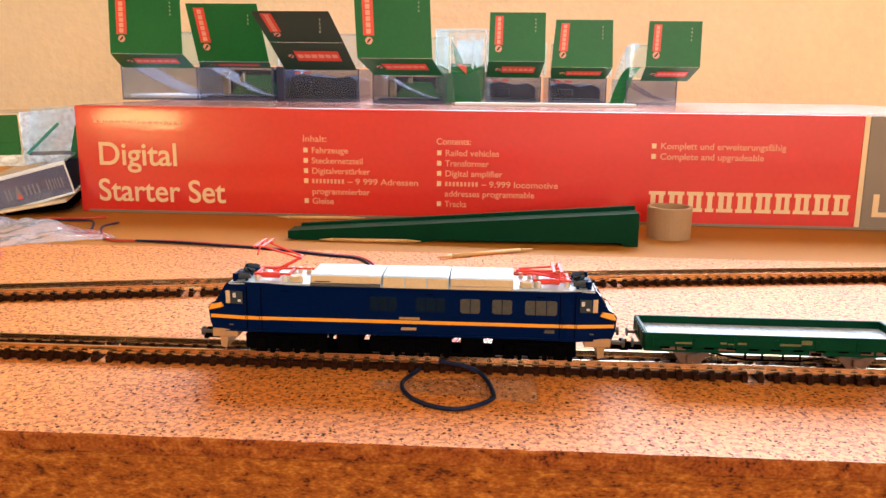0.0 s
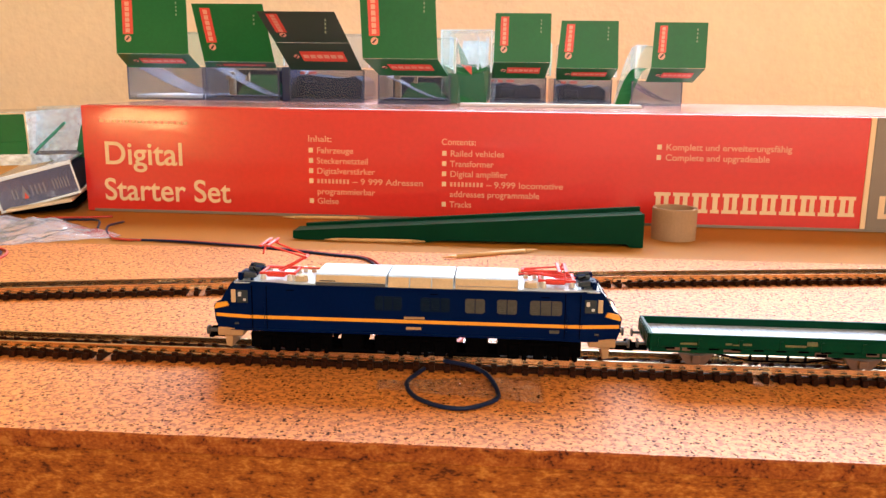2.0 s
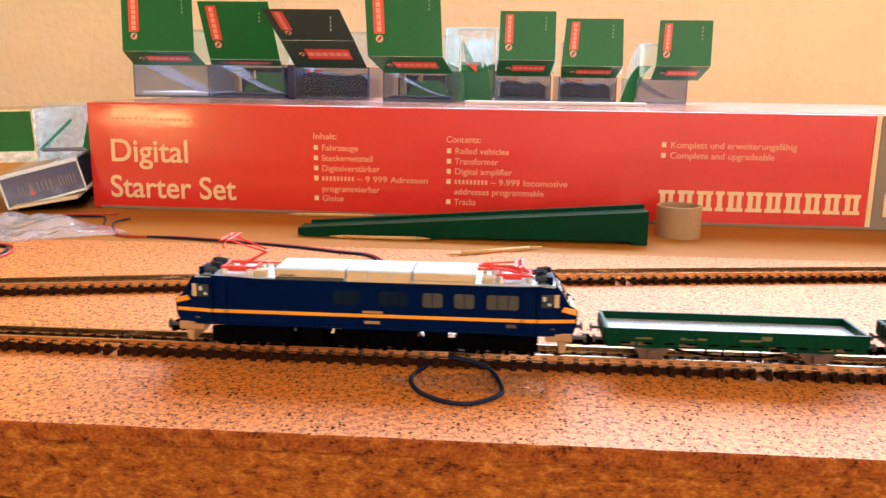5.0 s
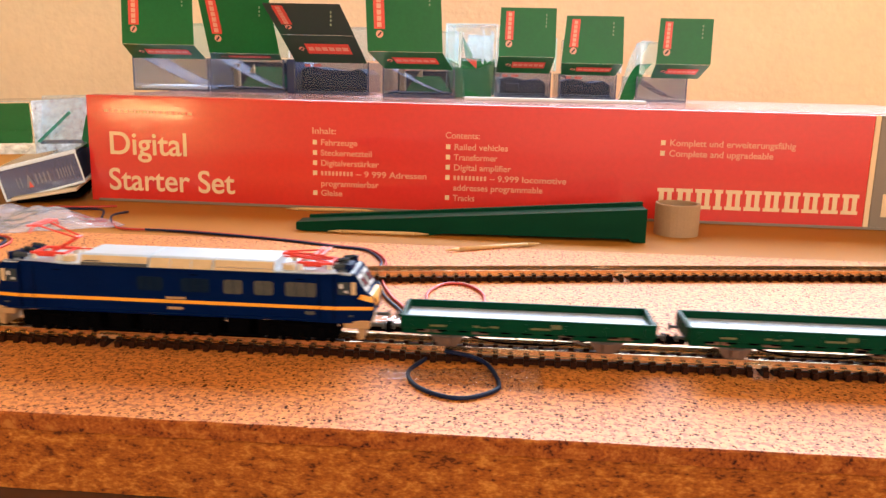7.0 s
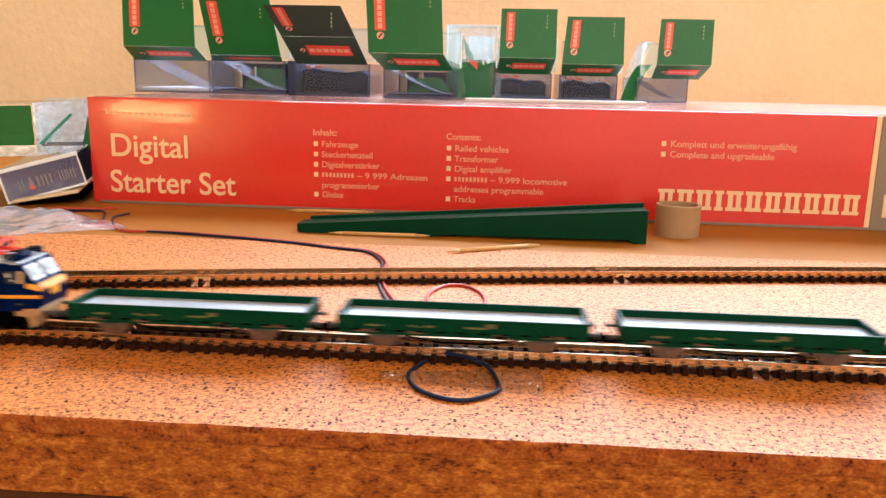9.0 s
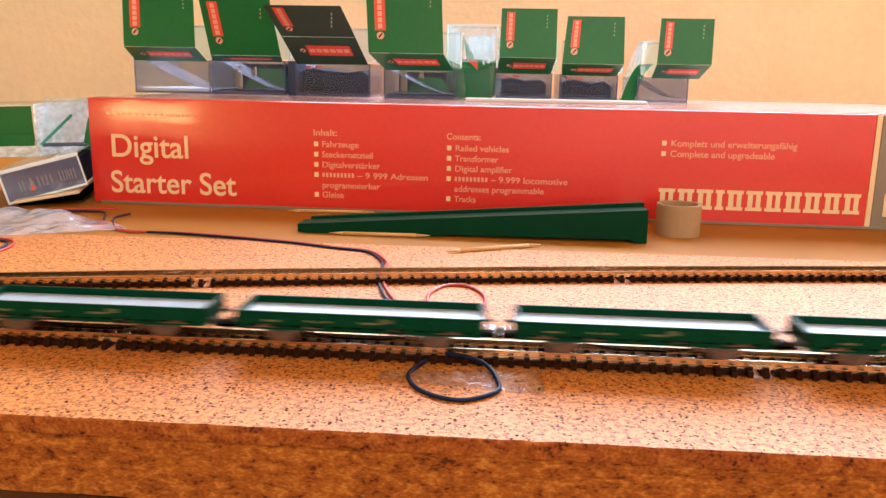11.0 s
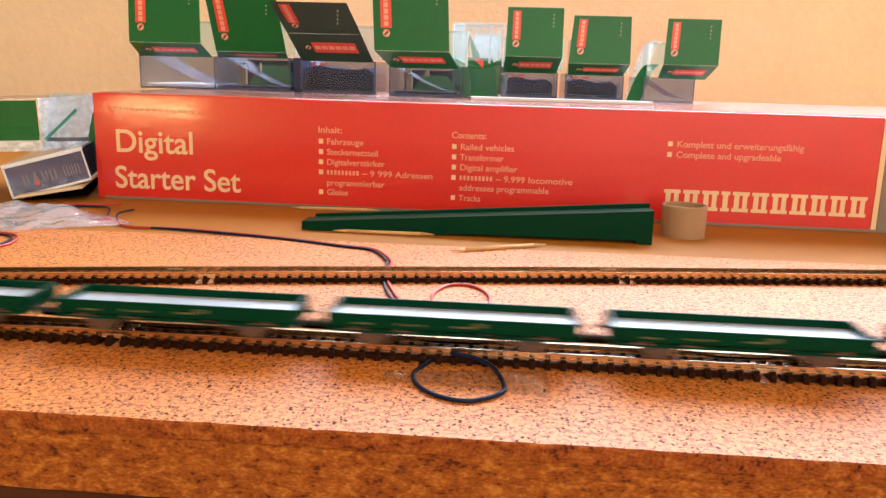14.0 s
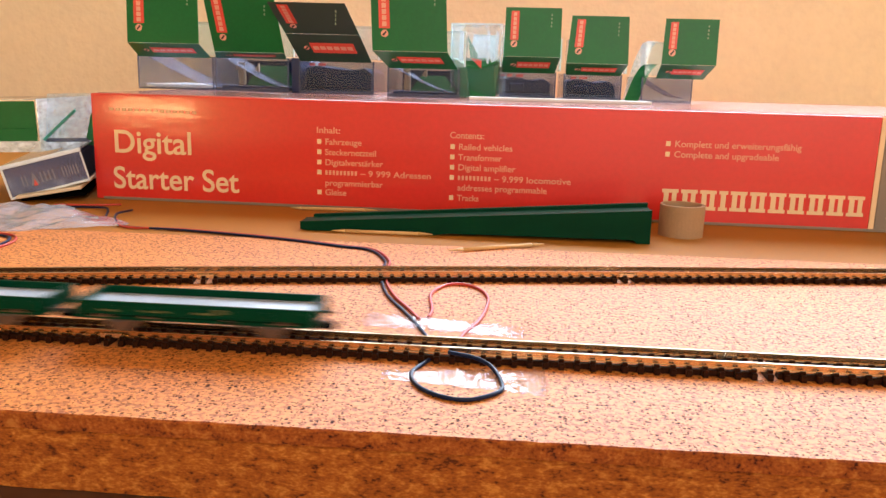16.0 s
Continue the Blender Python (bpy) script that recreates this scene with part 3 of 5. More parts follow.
# ---- locomotive ----
def locomotive():
    lo = thing("locomotive", "dark blue model electric locomotive with a yellow stripe", "locomotive")
    half = [(0.0600, 0.0121), (0.0610, 0.0150), (0.0613, 0.0190), (0.0606, 0.0199), (0.0590, 0.0208), (0.0556, 0.0262), (0.0548, 0.0268)]
    poly = half + [(-x, z) for x, z in half[::-1]]
    bm = prism(poly, -0.0092, 0.0092)
    bmesh.ops.subdivide_edges(bm, edges=[e for e in bm.edges if abs(e.verts[0].co.x - e.verts[1].co.x) > 0.1], cuts=9)
    for v in bm.verts:
        if abs(v.co.x) > 0.0500:
            v.co.y *= 1 - 0.16 * min(1, (abs(v.co.x) - 0.0500) / 0.0110)
    bmesh.ops.bevel(bm, geom=[e for e in bm.edges if abs(abs(e.verts[0].co.y) - abs(e.verts[1].co.y)) < 0.0016 and e.verts[0].co.y * e.verts[1].co.y > 0 and e.calc_length() > 0.0008 and len(e.link_faces) == 2 and e.calc_face_angle(0) > 0.5], offset=0.0005, segments=2, affect="EDGES")
    part("body", bm, NAVY, lo, "dark navy painted body shell")
    part("roof", block(-0.0550, 0.0550, -0.0088, 0.0088, 0.0266, 0.0272, 0.0002), ROOFG, lo, "pale grey roof deck")
    for s in (-1, 1):
        part("stripe", block(-0.0498, 0.0498, s * 0.0092 - 0.00012, s * 0.0092 + 0.00012, 0.01585, 0.0169), YELLOW, lo, "thin yellow side stripe")
        for e in (-1, 1):
            b = block(0.0500, 0.0611, -0.0001, 0.0001, 0.01585, 0.0169)
            for v in b.verts:
                t = (v.co.x - 0.05) / 0.011
                v.co = Vector((e * v.co.x, s * (0.00925 * (1 - 0.16 * t)) + v.co.y, v.co.z))
            part("stripe", b, YELLOW, lo)
            # cab side window and door
            for x, w, m_ in ((0.0524, 0.0017, GLASS), (0.0553, 0.0007, BEIGE)):
                y = 0.0092 * (1 - 0.16 * max(0, (x - 0.05) / 0.011)) + 0.0001
                part("cab_window", block(e * x - w, e * x + w, s * y - 0.00012, s * y + 0.00012, 0.0206, 0.0246, 0.00008), m_, lo)
                if m_ is GLASS:
                    for d, zz, hh in ((-0.0008, 0.0226, 0.0014), (0.0007, 0.0212, 0.0008)):
                        part("cab_seat", block(e * x + d - 0.0005, e * x + d + 0.0005, s * y - 0.0002, s * y + 0.0002, zz, zz + hh, 0.0001), FRAMEG, lo, "pale cab fitting behind the glass")
            part("door_seam", block(e * 0.0449 - 0.0001, e * 0.0449 + 0.0001, s * 0.0092 - 0.00016, s * 0.0092 + 0.00016, 0.0126, 0.0262), BLACK, lo)
            part("door_seam", block(e * 0.0494 - 0.0001, e * 0.0494 + 0.0001, s * 0.0092 - 0.00016, s * 0.0092 + 0.00016, 0.0126, 0.0262), BLACK, lo)
            part("handrail", rod((e * 0.0456, s * 0.0095, 0.014), (e * 0.0456, s * 0.0095, 0.021), 0.00010, seg=6), NAVY, lo)
            part("step", block(e * 0.0545 - 0.0006, e * 0.0545 + 0.0006, s * 0.0090 - 0.0001, s * 0.0090 + 0.0004, 0.0138, 0.0142), VENTG, lo)
        for x0, x1, n in ((0.0018, 0.0109, 3), (0.0152, 0.0213, 2), (0.0247, 0.0308, 2), (0.0344, 0.0441, 3), (-0.0120, -0.0036, 3)):
            w = (x1 - x0) / n
            for i in range(n):
                a, b = x0 + i * w + 0.00012, x0 + (i + 1) * w - 0.00012
                ca, cb = 0.00045 if i == 0 else 0.0, 0.00045 if i == n - 1 else 0.0
                z0, z1 = 0.0196, 0.0240
                poly = [(a, z0 + ca), (a + ca * 1.3, z0), (b - cb * 1.3, z0), (b, z0 + cb), (b, z1 - cb), (b - cb * 1.3, z1), (a + ca * 1.3, z1), (a, z1 - ca)]
                poly = [q for k, q in enumerate(poly) if q != poly[k - 1]]
                v = prism(poly, s * 0.0092 - 0.00015, s * 0.0092 + 0.00015)
                for k in range(6):
                    zz = z0 + 0.0006 + k * 0.0006
                    block(a + 0.0003, b - 0.0003, s * 0.0092 - 0.00028, s * 0.0092 + 0.00028, zz, zz + 0.00028, bm=v)
                part("side_grille", v, VENTG if x0 > 0.01 else VENTD, lo, "grey louvred side grille" if x0 > 0.01 else "")
        for x in (0.0060, 0.0390, -0.0375):
            part("lifting_slot", block(x - 0.0012, x + 0.0012, s * 0.0092 - 0.00012, s * 0.0092 + 0.00012, 0.0249, 0.0252), BLACK, lo)
        part("rating_plate", block(-0.0030, 0.0032, s * 0.0092 - 0.0002, s * 0.0092 + 0.0002, 0.0172, 0.0179), TAN, lo)
        part("number_bar", block(-0.0024, 0.0022, s * 0.0092 - 0.0002, s * 0.0092 + 0.0002, 0.0139, 0.0147), TAN, lo)
        part("small_plate", block(0.0405, 0.0434, s * 0.0092 - 0.0002, s * 0.0092 + 0.0002, 0.0141, 0.0151), VENTG, lo)
    # noses: moustache, windscreens, lamps
    for e in (-1, 1):
        ym = 0.0083
        m_ = prism([(e * 0.0613, 0.0183), (e * 0.0615, 0.0188), (e * 0.0609, 0.0201), (e * 0.0575, 0.0208), (e * 0.0568, 0.0196), (e * 0.0590, 0.0190)], -ym, ym)
        for v in m_.verts:
            v.co.y *= 1.0 if abs(v.co.x) > 0.06 else 1.085
        part("nose_band", m_, YELLOW, lo, "yellow band round the nose")
        part("nose_badge", block(e * 0.0611, e * 0.06165, -0.0022, 0.0022, 0.0158, 0.0188, 0.0002), YELLOW, lo)
        for s in (-1, 1):
            w = bmesh.new()
            pts = [(0.0588, s * 0.0010, 0.0213), (0.0588, s * 0.0072, 0.0213), (0.0560, s * 0.0073, 0.0258), (0.0560, s * 0.0010, 0.0258)]
            n_ = Vector((0.85, 0, 0.53)) * 0.0003
            lo_v = [w.verts.new((e * x, y, z)) for x, y, z in pts]
            hi_v = [w.verts.new((e * (x + n_.x), y, z + n_.z)) for x, y, z in pts]
            w.faces.new(lo_v), w.faces.new(hi_v)
            for i in range(4):
                w.faces.new((lo_v[i], lo_v[(i + 1) % 4], hi_v[(i + 1) % 4], hi_v[i]))
            ws = part("windscreen", w, FRAMEG, lo, "pale-framed raked windscreen")
            g = bmesh.new()
            pts = [(0.0584, s * 0.0022, 0.0224), (0.0584, s * 0.0060, 0.0224), (0.0568, s * 0.0060, 0.0249), (0.0568, s * 0.0022, 0.0249)]
            n2 = n_ * 1.35
            lo_v = [g.verts.new((e * (x - 0.0002), y, z)) for x, y, z in pts]
            hi_v = [g.verts.new((e * (x + n2.x), y, z + n2.z)) for x, y, z in pts]
            g.faces.new(lo_v), g.faces.new(hi_v)
            for i in range(4):
                g.faces.new((lo_v[i], lo_v[(i + 1) % 4], hi_v[(i + 1) % 4], hi_v[i]))
            part("pane", g, GLASS, ws)
            part("headlight", rod((e * 0.0606, s * 0.0058, 0.0178), (e * 0.0616, s * 0.0058, 0.0178), 0.0007), TREAD, lo, "small round headlight")
            part("buffer", rod((e * 0.0598, s * 0.0060, 0.0108), (e * 0.0640, s * 0.0060, 0.0108), 0.0006), DKGREY, lo)
            part("buffer_head", rod((e * 0.0640, s * 0.0060, 0.0108), (e * 0.0646, s * 0.0060, 0.0108), 0.0014, seg=14), DKGREY, lo)
        part("buffer_beam", block(e * 0.0565 - 0.0042, e * 0.0565 + 0.0038, -0.0084, 0.0084, 0.0098, 0.0125, 0.0003), TAN, lo, "beige-grey buffer beam skirt")
        pl = prism([(e * 0.0562, 0.0100), (e * 0.0588, 0.0100), (e * 0.0584, 0.0064), (e * 0.0567, 0.0060)], -0.0074, 0.0074)
        part("snow_plough", pl, TAN, lo)
        part("coupler", block(e * 0.0615 - 0.003, e * 0.0615 + 0.003, -0.0016, 0.0016, 0.0072, 0.0092, 0.0002), BLACK, lo)
        part("coupler_hook", block(e * 0.0650 - 0.0008, e * 0.0650 + 0.0008, -0.0022, 0.0022, 0.0070, 0.0098, 0.0002), BLACK, lo)
        # roof-end equipment
        for y, z, dx in ((-0.0062, 0.0286, 0.0), (-0.0035, 0.0283, 0.0012), (0.0, 0.0289, 0.0004), (0.0036, 0.0284, -0.0006), (0.0062, 0.0288, 0.0008)):
            part("horn", rod((e * (0.0487 + dx), y, z), (e * (0.0522 + dx), y, z), 0.0007, 0.0012), GLASS if z > 0.0285 else NAVY, lo, "dark blue roof horn")
            part("horn_foot", block(e * (0.0500 + dx) - 0.0004, e * (0.0500 + dx) + 0.0004, y - 0.0005, y + 0.0005, 0.0271, z), NAVY, lo)
        part("roof_box", block(e * 0.0533 - 0.0011, e * 0.0533 + 0.0011, -0.0050, 0.0010, 0.0272, 0.0292, 0.0003), NAVY, lo)
        part("cable", rod((e * 0.0490, -0.005, 0.0298), (e * 0.0535, 0.004, 0.0294), 0.00025, seg=6), BLACK, lo)
        for y in (-0.0066, 0.0066):
            part("aerial_post", block(e * 0.0535 - 0.0006, e * 0.0535 + 0.0006, y - 0.0006, y + 0.0006, 0.0271, 0.0296, 0.0001), NAVY, lo)
            for x in (0.0335, 0.0362, 0.0385):
                part("insulator", rod((e * x, y * 0.9, 0.0270), (e * x, y * 0.9, 0.0290), 0.0009, 0.0006), INSUL if x > 0.035 else BEIGE, lo)
        part("switch_box", block(e * 0.0350 - 0.0014, e * 0.0350 + 0.0014, -0.0070, -0.0030, 0.0271, 0.0288, 0.0002), BEIGE, lo)
        part("busbar", rod((e * 0.031, 0.003, 0.0292), (e * 0.047, 0.003, 0.0292), 0.00025, seg=6), REDP, lo)
    # raised roof sections
    for x0, x1, mid in ((-0.0300, -0.0085, False), (-0.0081, 0.0117, True), (0.0121, 0.0310, False)):
        prof = [(-0.0086, 0.0270), (-0.0076, 0.0297), (-0.0066, 0.0301), (0.0066, 0.0301), (0.0076, 0.0297), (0.0086, 0.0270)]
        part("roof_hatch", prism(prof, x0, x1, "x", 0.0001), ROOFG, lo, "pale grey raised roof hatch")
        for s in (-1, 1):
            n = 3 if mid else 1
            w = (x1 - x0) / n
            for i in range(n):
                a, b = x0 + i * w + 0.0002, x0 + (i + 1) * w - 0.0002
                if mid:
                    pr = [(s * 0.0093, 0.0262), (s * 0.0079, 0.0296), (s * 0.0074, 0.0296), (s * 0.0088, 0.0262)]
                    part("roof_flank", prism(pr, a, b, "x", 0.0001), BEIGE, lo, "beige sloping roof flank panel")
                else:
                    part("roof_flank", prism([(s * 0.0088, 0.0278), (s * 0.0079, 0.0297), (s * 0.0072, 0.0297), (s * 0.0080, 0.0276)], a, b, "x", 0.0001), BEIGE, lo, "beige sloping roof flank panel")
                    part("roof_flank", prism([(s * 0.0092, 0.0258), (s * 0.0089, 0.0276), (s * 0.0080, 0.0276), (s * 0.0083, 0.0258)], a, b, "x", 0.0001), DKGREY if x0 < 0 else BEIGE, lo, "lower roof flank band")
                    if x0 < 0:
                        part("vent_slot", block(a + 0.0012, a + 0.006, s * 0.0087 - 0.0001, s * 0.0087 + 0.0001, 0.0280, 0.0283), DKGREY, lo)
    # pantographs
    for e, up in ((-1, True), (1, False)):
        c = e * 0.0425
        pa = part("pantograph_base", block(c - 0.0056, c + 0.0056, -0.0046, -0.0038, 0.0286, 0.0294, 0.0001), REDP, lo, "bright red pantograph frame")
        part("pantograph_base", block(c - 0.0056, c + 0.0056, 0.0038, 0.0046, 0.0286, 0.0294, 0.0001), REDP, lo)
        for d in (-0.005, 0.0, 0.005):
            part("pantograph_base", block(c + d - 0.0004, c + d + 0.0004, -0.0038, 0.0038, 0.0287, 0.0293), REDP, lo)
        for dx in (-0.0046, 0.0046):
            for y in (-0.0042, 0.0042):
                part("insulator", rod((c + dx, y, 0.0271), (c + dx, y, 0.0287), 0.0010, 0.0007), INSUL, lo)
        part("spring_drum", block(c - 0.0035, c + 0.0025, -0.0052, -0.0034, 0.0280, 0.0296, 0.0004), REDP, lo)
        if up:
            base_, knee, top = c + 0.0005, -0.0345, -0.0462
            zk, zt = 0.0336, 0.0376
        else:
            base_, knee, top = c + 0.0045, 0.0322, 0.0440
            zk, zt = 0.0312, 0.0318
        for s in (-1, 1):
            part("lower_arm", rod((base_, s * 0.0030, 0.0292), (knee, s * 0.0014, zk), 0.00035, seg=8), REDP, lo)
            part("upper_arm", rod((knee, s * 0.0014, zk), (top, s * 0.0032, zt), 0.0003, seg=8), REDP, lo)
            part("pan_horn", rod((top + 0.0006, s * 0.0060, zt + 0.0001), (top + 0.0006, s * 0.0085, zt - 0.0016), 0.0003, seg=8), REDP, lo)
        part("lower_arm", rod((base_ + e * 0.0015, 0, 0.0291), (knee, 0, zk - 0.0003), 0.00025, seg=8), REDP, lo)
        part("knee_bar", rod((knee, -0.0018, zk), (knee, 0.0018, zk), 0.0005), REDP, lo)
        for d in (-0.0010, 0.0012):
            part("pan_head", block(top + d - 0.0005, top + d + 0.0005, -0.0062, 0.0062, zt - 0.0001, zt + 0.0005, 0.0001), REDP, lo)
        part("pan_link", rod((top - 0.001, 0, zt), (top + 0.0012, 0, zt), 0.0004), REDP, lo)
    # running gear
    part("underframe", block(-0.0500, 0.0500, -0.0070, 0.0070, 0.0112, 0.0122, 0.0002), BLACK, lo)
    for c in (-0.0380, 0.0003, 0.0376):
        bo = part("bogie", block(c - 0.0126, c + 0.0126, -0.0078, -0.0066, 0.0062, 0.0112, 0.0004), BLACK, lo, "black bogie side frame")
        part("bogie", block(c - 0.0126, c + 0.0126, 0.0066, 0.0078, 0.0062, 0.0112, 0.0004), BLACK, lo)
        part("gear_cover", block(c - 0.0120, c + 0.0120, -0.0030, 0.0030, 0.0048, 0.0070, 0.0004), BLACK, lo)
        part("bogie_bolster", block(c - 0.0100, c + 0.0100, -0.0036, 0.0036, 0.0066, 0.0114, 0.0003), BLACK, lo)
        for s in (-1, 1):
            for dx in (-0.0076, 0.0, 0.0076):
                part("axle_box", block(c + dx - 0.0017, c + dx + 0.0017, s * 0.0080 - 0.0006, s * 0.0080 + 0.0006, 0.0054, 0.0100, 0.0003), BLACK, bo)
                part("brake_shoe", block(c + dx + 0.0026, c + dx + 0.0040, s * 0.0074 - 0.0008, s * 0.0074 + 0.0008, 0.0050, 0.0078, 0.0002), BLACK, bo)
            part("brake_cylinder", rod((c - 0.0042, s * 0.0083, 0.0102), (c + 0.0042, s * 0.0083, 0.0102), 0.0007), BLACK, bo)
        for dx in (-0.0074, 0.0074):
            for s in (-1, 1):
                w = rod((c + dx, s * 0.0036, 0.0078), (c + dx, s * 0.0060, 0.0078), 0.0032, seg=24)
                part("wheel", w, WHEELM, lo)
            part("axle", rod((c + dx, -0.0036, 0.0078), (c + dx, 0.0036, 0.0078), 0.0006), DKGREY, lo)
    for c in (-0.0192, 0.0189):
        part("equipment_tank", block(c - 0.0034, c + 0.0034, -0.0074, 0.0074, 0.0056, 0.0116, 0.0005), BLACK, lo, "black underfloor tank")
        part("pipe", rod((c - 0.0072, -0.0072, 0.0060), (c + 0.0072, -0.0072, 0.0060), 0.0005, seg=8), BLACK, lo)
        part("cable_tray", block(c - 0.0075, c + 0.0075, -0.0030, 0.0030, 0.0048, 0.0066, 0.0003), BLACK, lo)

    return lo


# ---- wagons ----
WL = 0.0381


def wagon():
    wg = thing("flat_wagon", "dark green low-sided model flat wagon with pale floor", "wagon", "wagons of the train")
    part("floor", block(-WL + 0.0006, WL - 0.0006, -0.0086, 0.0086, 0.0108, 0.0128, 0.0001), WFLOOR, wg, "pale grey planked load floor")
    n = 38
    for i in range(n):
        x = -WL + 0.0010 + (2 * WL - 0.0020) * i / n
        part("plank", block(x + 0.00008, x + (2 * WL - 0.002) / n - 0.00008, -0.0085, 0.0085, 0.0127, 0.0130), WFLOOR, wg)
    for s in (-1, 1):
        sd = part("side_wall", block(-WL, WL, s * 0.0091 - 0.0005, s * 0.0091 + 0.0005, 0.0112, 0.0153, 0.00015), WGREEN, wg, "green dropside wall")
        for k in range(7):
            x = -WL + 0.003 + k * (2 * WL - 0.006) / 6
            part("hinge", block(x - 0.0005, x + 0.0005, s * 0.0097 - 0.0002, s * 0.0097 + 0.0002, 0.0112, 0.0140), WGREEN, sd)
        part("end_wall", block(s * (WL - 0.0005) - 0.0005, s * (WL - 0.0005) + 0.0005, -0.0086, 0.0086, 0.0112, 0.0153, 0.00015), WGREEN, wg, "green end wall with ribs")
        for k in range(7):
            y = -0.0075 + k * 0.0025
            part("end_rib", block(s * (WL + 0.0002) - 0.0003, s * (WL + 0.0002) + 0.0003, y - 0.0004, y + 0.0004, 0.0110, 0.0150), WGREEN, wg)
        part("solebar", block(-WL + 0.0006, WL - 0.0006, s * 0.0085 - 0.0005, s * 0.0085 + 0.0005, 0.0094, 0.0114, 0.0001), WGREEN, wg)
        part("buffer_beam", block(s * (WL - 0.0008) - 0.0006, s * (WL - 0.0008) + 0.0006, -0.0080, 0.0080, 0.0092, 0.0112, 0.0001), WGREEN, wg)
        for y in (-0.0055, 0.0055):
            part("buffer", rod((s * (WL - 0.0004), y, 0.0108), (s * (WL + 0.0026), y, 0.0108), 0.0005), DKGREY, wg)
            part("buffer_head", rod((s * (WL + 0.0026), y, 0.0108), (s * (WL + 0.0031), y, 0.0108), 0.0013, seg=14), DKGREY, wg)
        part("coupler", block(s * (WL + 0.0016) - 0.0026, s * (WL + 0.0016) + 0.0026, -0.0015, 0.0015, 0.0072, 0.0090, 0.0002), BLACK, wg)
        part("coupler_hook", block(s * (WL + 0.0040) - 0.0006, s * (WL + 0.0040) + 0.0006, -0.0021, 0.0021, 0.0070, 0.0096, 0.0002), BLACK, wg)
        # markings
        for x, w, z, h in ((-0.0310, 0.0019, 0.0101, 0.0011), (-0.0272, 0.0012, 0.0101, 0.0012), (-0.0285, 0.0006, 0.0122, 0.0005), (-0.0262, 0.0018, 0.0122, 0.0006), (-0.0152, 0.0009, 0.0124, 0.0006), (-0.0128, 0.0011, 0.0123, 0.0003), (-0.0100, 0.0014, 0.0124, 0.0006), (-0.0140, 0.0024, 0.0101, 0.0007), (0.0040, 0.0030, 0.0124, 0.0006), (0.0086, 0.0015, 0.0129, 0.0013), (0.0262, 0.0018, 0.0101, 0.0011), (0.0302, 0.0013, 0.0101, 0.0011)):
            yy = 0.0097 if z > 0.0115 else 0.0091
            part("marking", block(x - w, x + w, s * yy - 0.00008, s * yy + 0.00008, z, z + h), DMARK if z > 0.0115 else WBROWN, wg)
        for k in range(11):
            x = -WL + 0.0060 + k * (2 * WL - 0.012) / 10
            part("hinge_pocket", block(x - 0.0014, x + 0.0014, s * 0.0096 - 0.00012, s * 0.0096 + 0.00012, 0.0107, 0.0112), BLACK, sd)
        sn = part("sign_frame", block(0.0098, 0.0134, s * 0.0092 - 0.0002, s * 0.0092 + 0.0002, 0.0093, 0.0108), WBROWN, wg, "pale-edged sign frame")
        part("sign_plate", block(0.0101, 0.0131, s * 0.0093 - 0.0003, s * 0.0093 + 0.0003, 0.0096, 0.0105), BLACK, sn)
        for dx in (-0.024, 0.024):
            wi = part("axle_guard", prism([(dx - 0.0058, 0.0097), (dx + 0.0058, 0.0097), (dx + 0.0044, 0.0078), (dx + 0.0028, 0.0056), (dx + 0.0012, 0.0056), (dx, 0.0066), (dx - 0.0012, 0.0056), (dx - 0.0028, 0.0056), (dx - 0.0044, 0.0078)], s * 0.0076 - 0.0004, s * 0.0076 + 0.0004), WBROWN, wg, "brown axle guard")
            part("axle_box", block(dx - 0.0013, dx + 0.0013, s * 0.0084 - 0.0008, s * 0.0084 + 0.0008, 0.0062, 0.0086, 0.0002), WBROWN, wi)
            part("leaf_spring", prism([(dx - 0.0052, 0.0096), (dx, 0.0089), (dx + 0.0052, 0.0096), (dx + 0.0052, 0.0091), (dx, 0.0083), (dx - 0.0052, 0.0091)], s * 0.0083 - 0.0004, s * 0.0083 + 0.0004), DKGREY, wi)
            part("wheel", rod((dx, s * 0.0038, 0.0076), (dx, s * 0.0058, 0.0076), 0.0030, seg=24), WBROWN, wg, "brown wheel")
        part("truss_rod", rod((-0.0205, s * 0.0072, 0.0094), (-0.0080, s * 0.0072, 0.0070), 0.0003, seg=6), BLACK, wg)
        part("truss_rod", rod((0.0205, s * 0.0072, 0.0094), (0.0080, s * 0.0072, 0.0070), 0.0003, seg=6), BLACK, wg)
        part("truss_rod", rod((-0.0080, s * 0.0072, 0.0070), (0.0080, s * 0.0072, 0.0070), 0.0003, seg=6), BLACK, wg)
        for x in (-0.008, -0.003, 0.003, 0.008):
            part("truss_post", block(x - 0.0003, x + 0.0003, s * 0.0072 - 0.0003, s * 0.0072 + 0.0003, 0.0070, 0.0110), BLACK, wg)
        part("brake_lever", rod((0.012, s * 0.0080, 0.0094), (0.018, s * 0.0086, 0.0080), 0.00025, seg=6), WBROWN, wg)
    for dx in (-0.024, 0.024):
        part("axle", rod((dx, -0.0070, 0.0076), (dx, 0.0070, 0.0076), 0.0005), DKGREY, wg)
    part("underframe", block(-WL + 0.002, WL - 0.002, -0.0030, 0.0030, 0.0094, 0.0109, 0.0001), BLACK, wg)
    part("brake_cylinder", rod((-0.004, 0.0018, 0.0082), (0.004, 0.0018, 0.0082), 0.0014), BLACK, wg)
    return wg


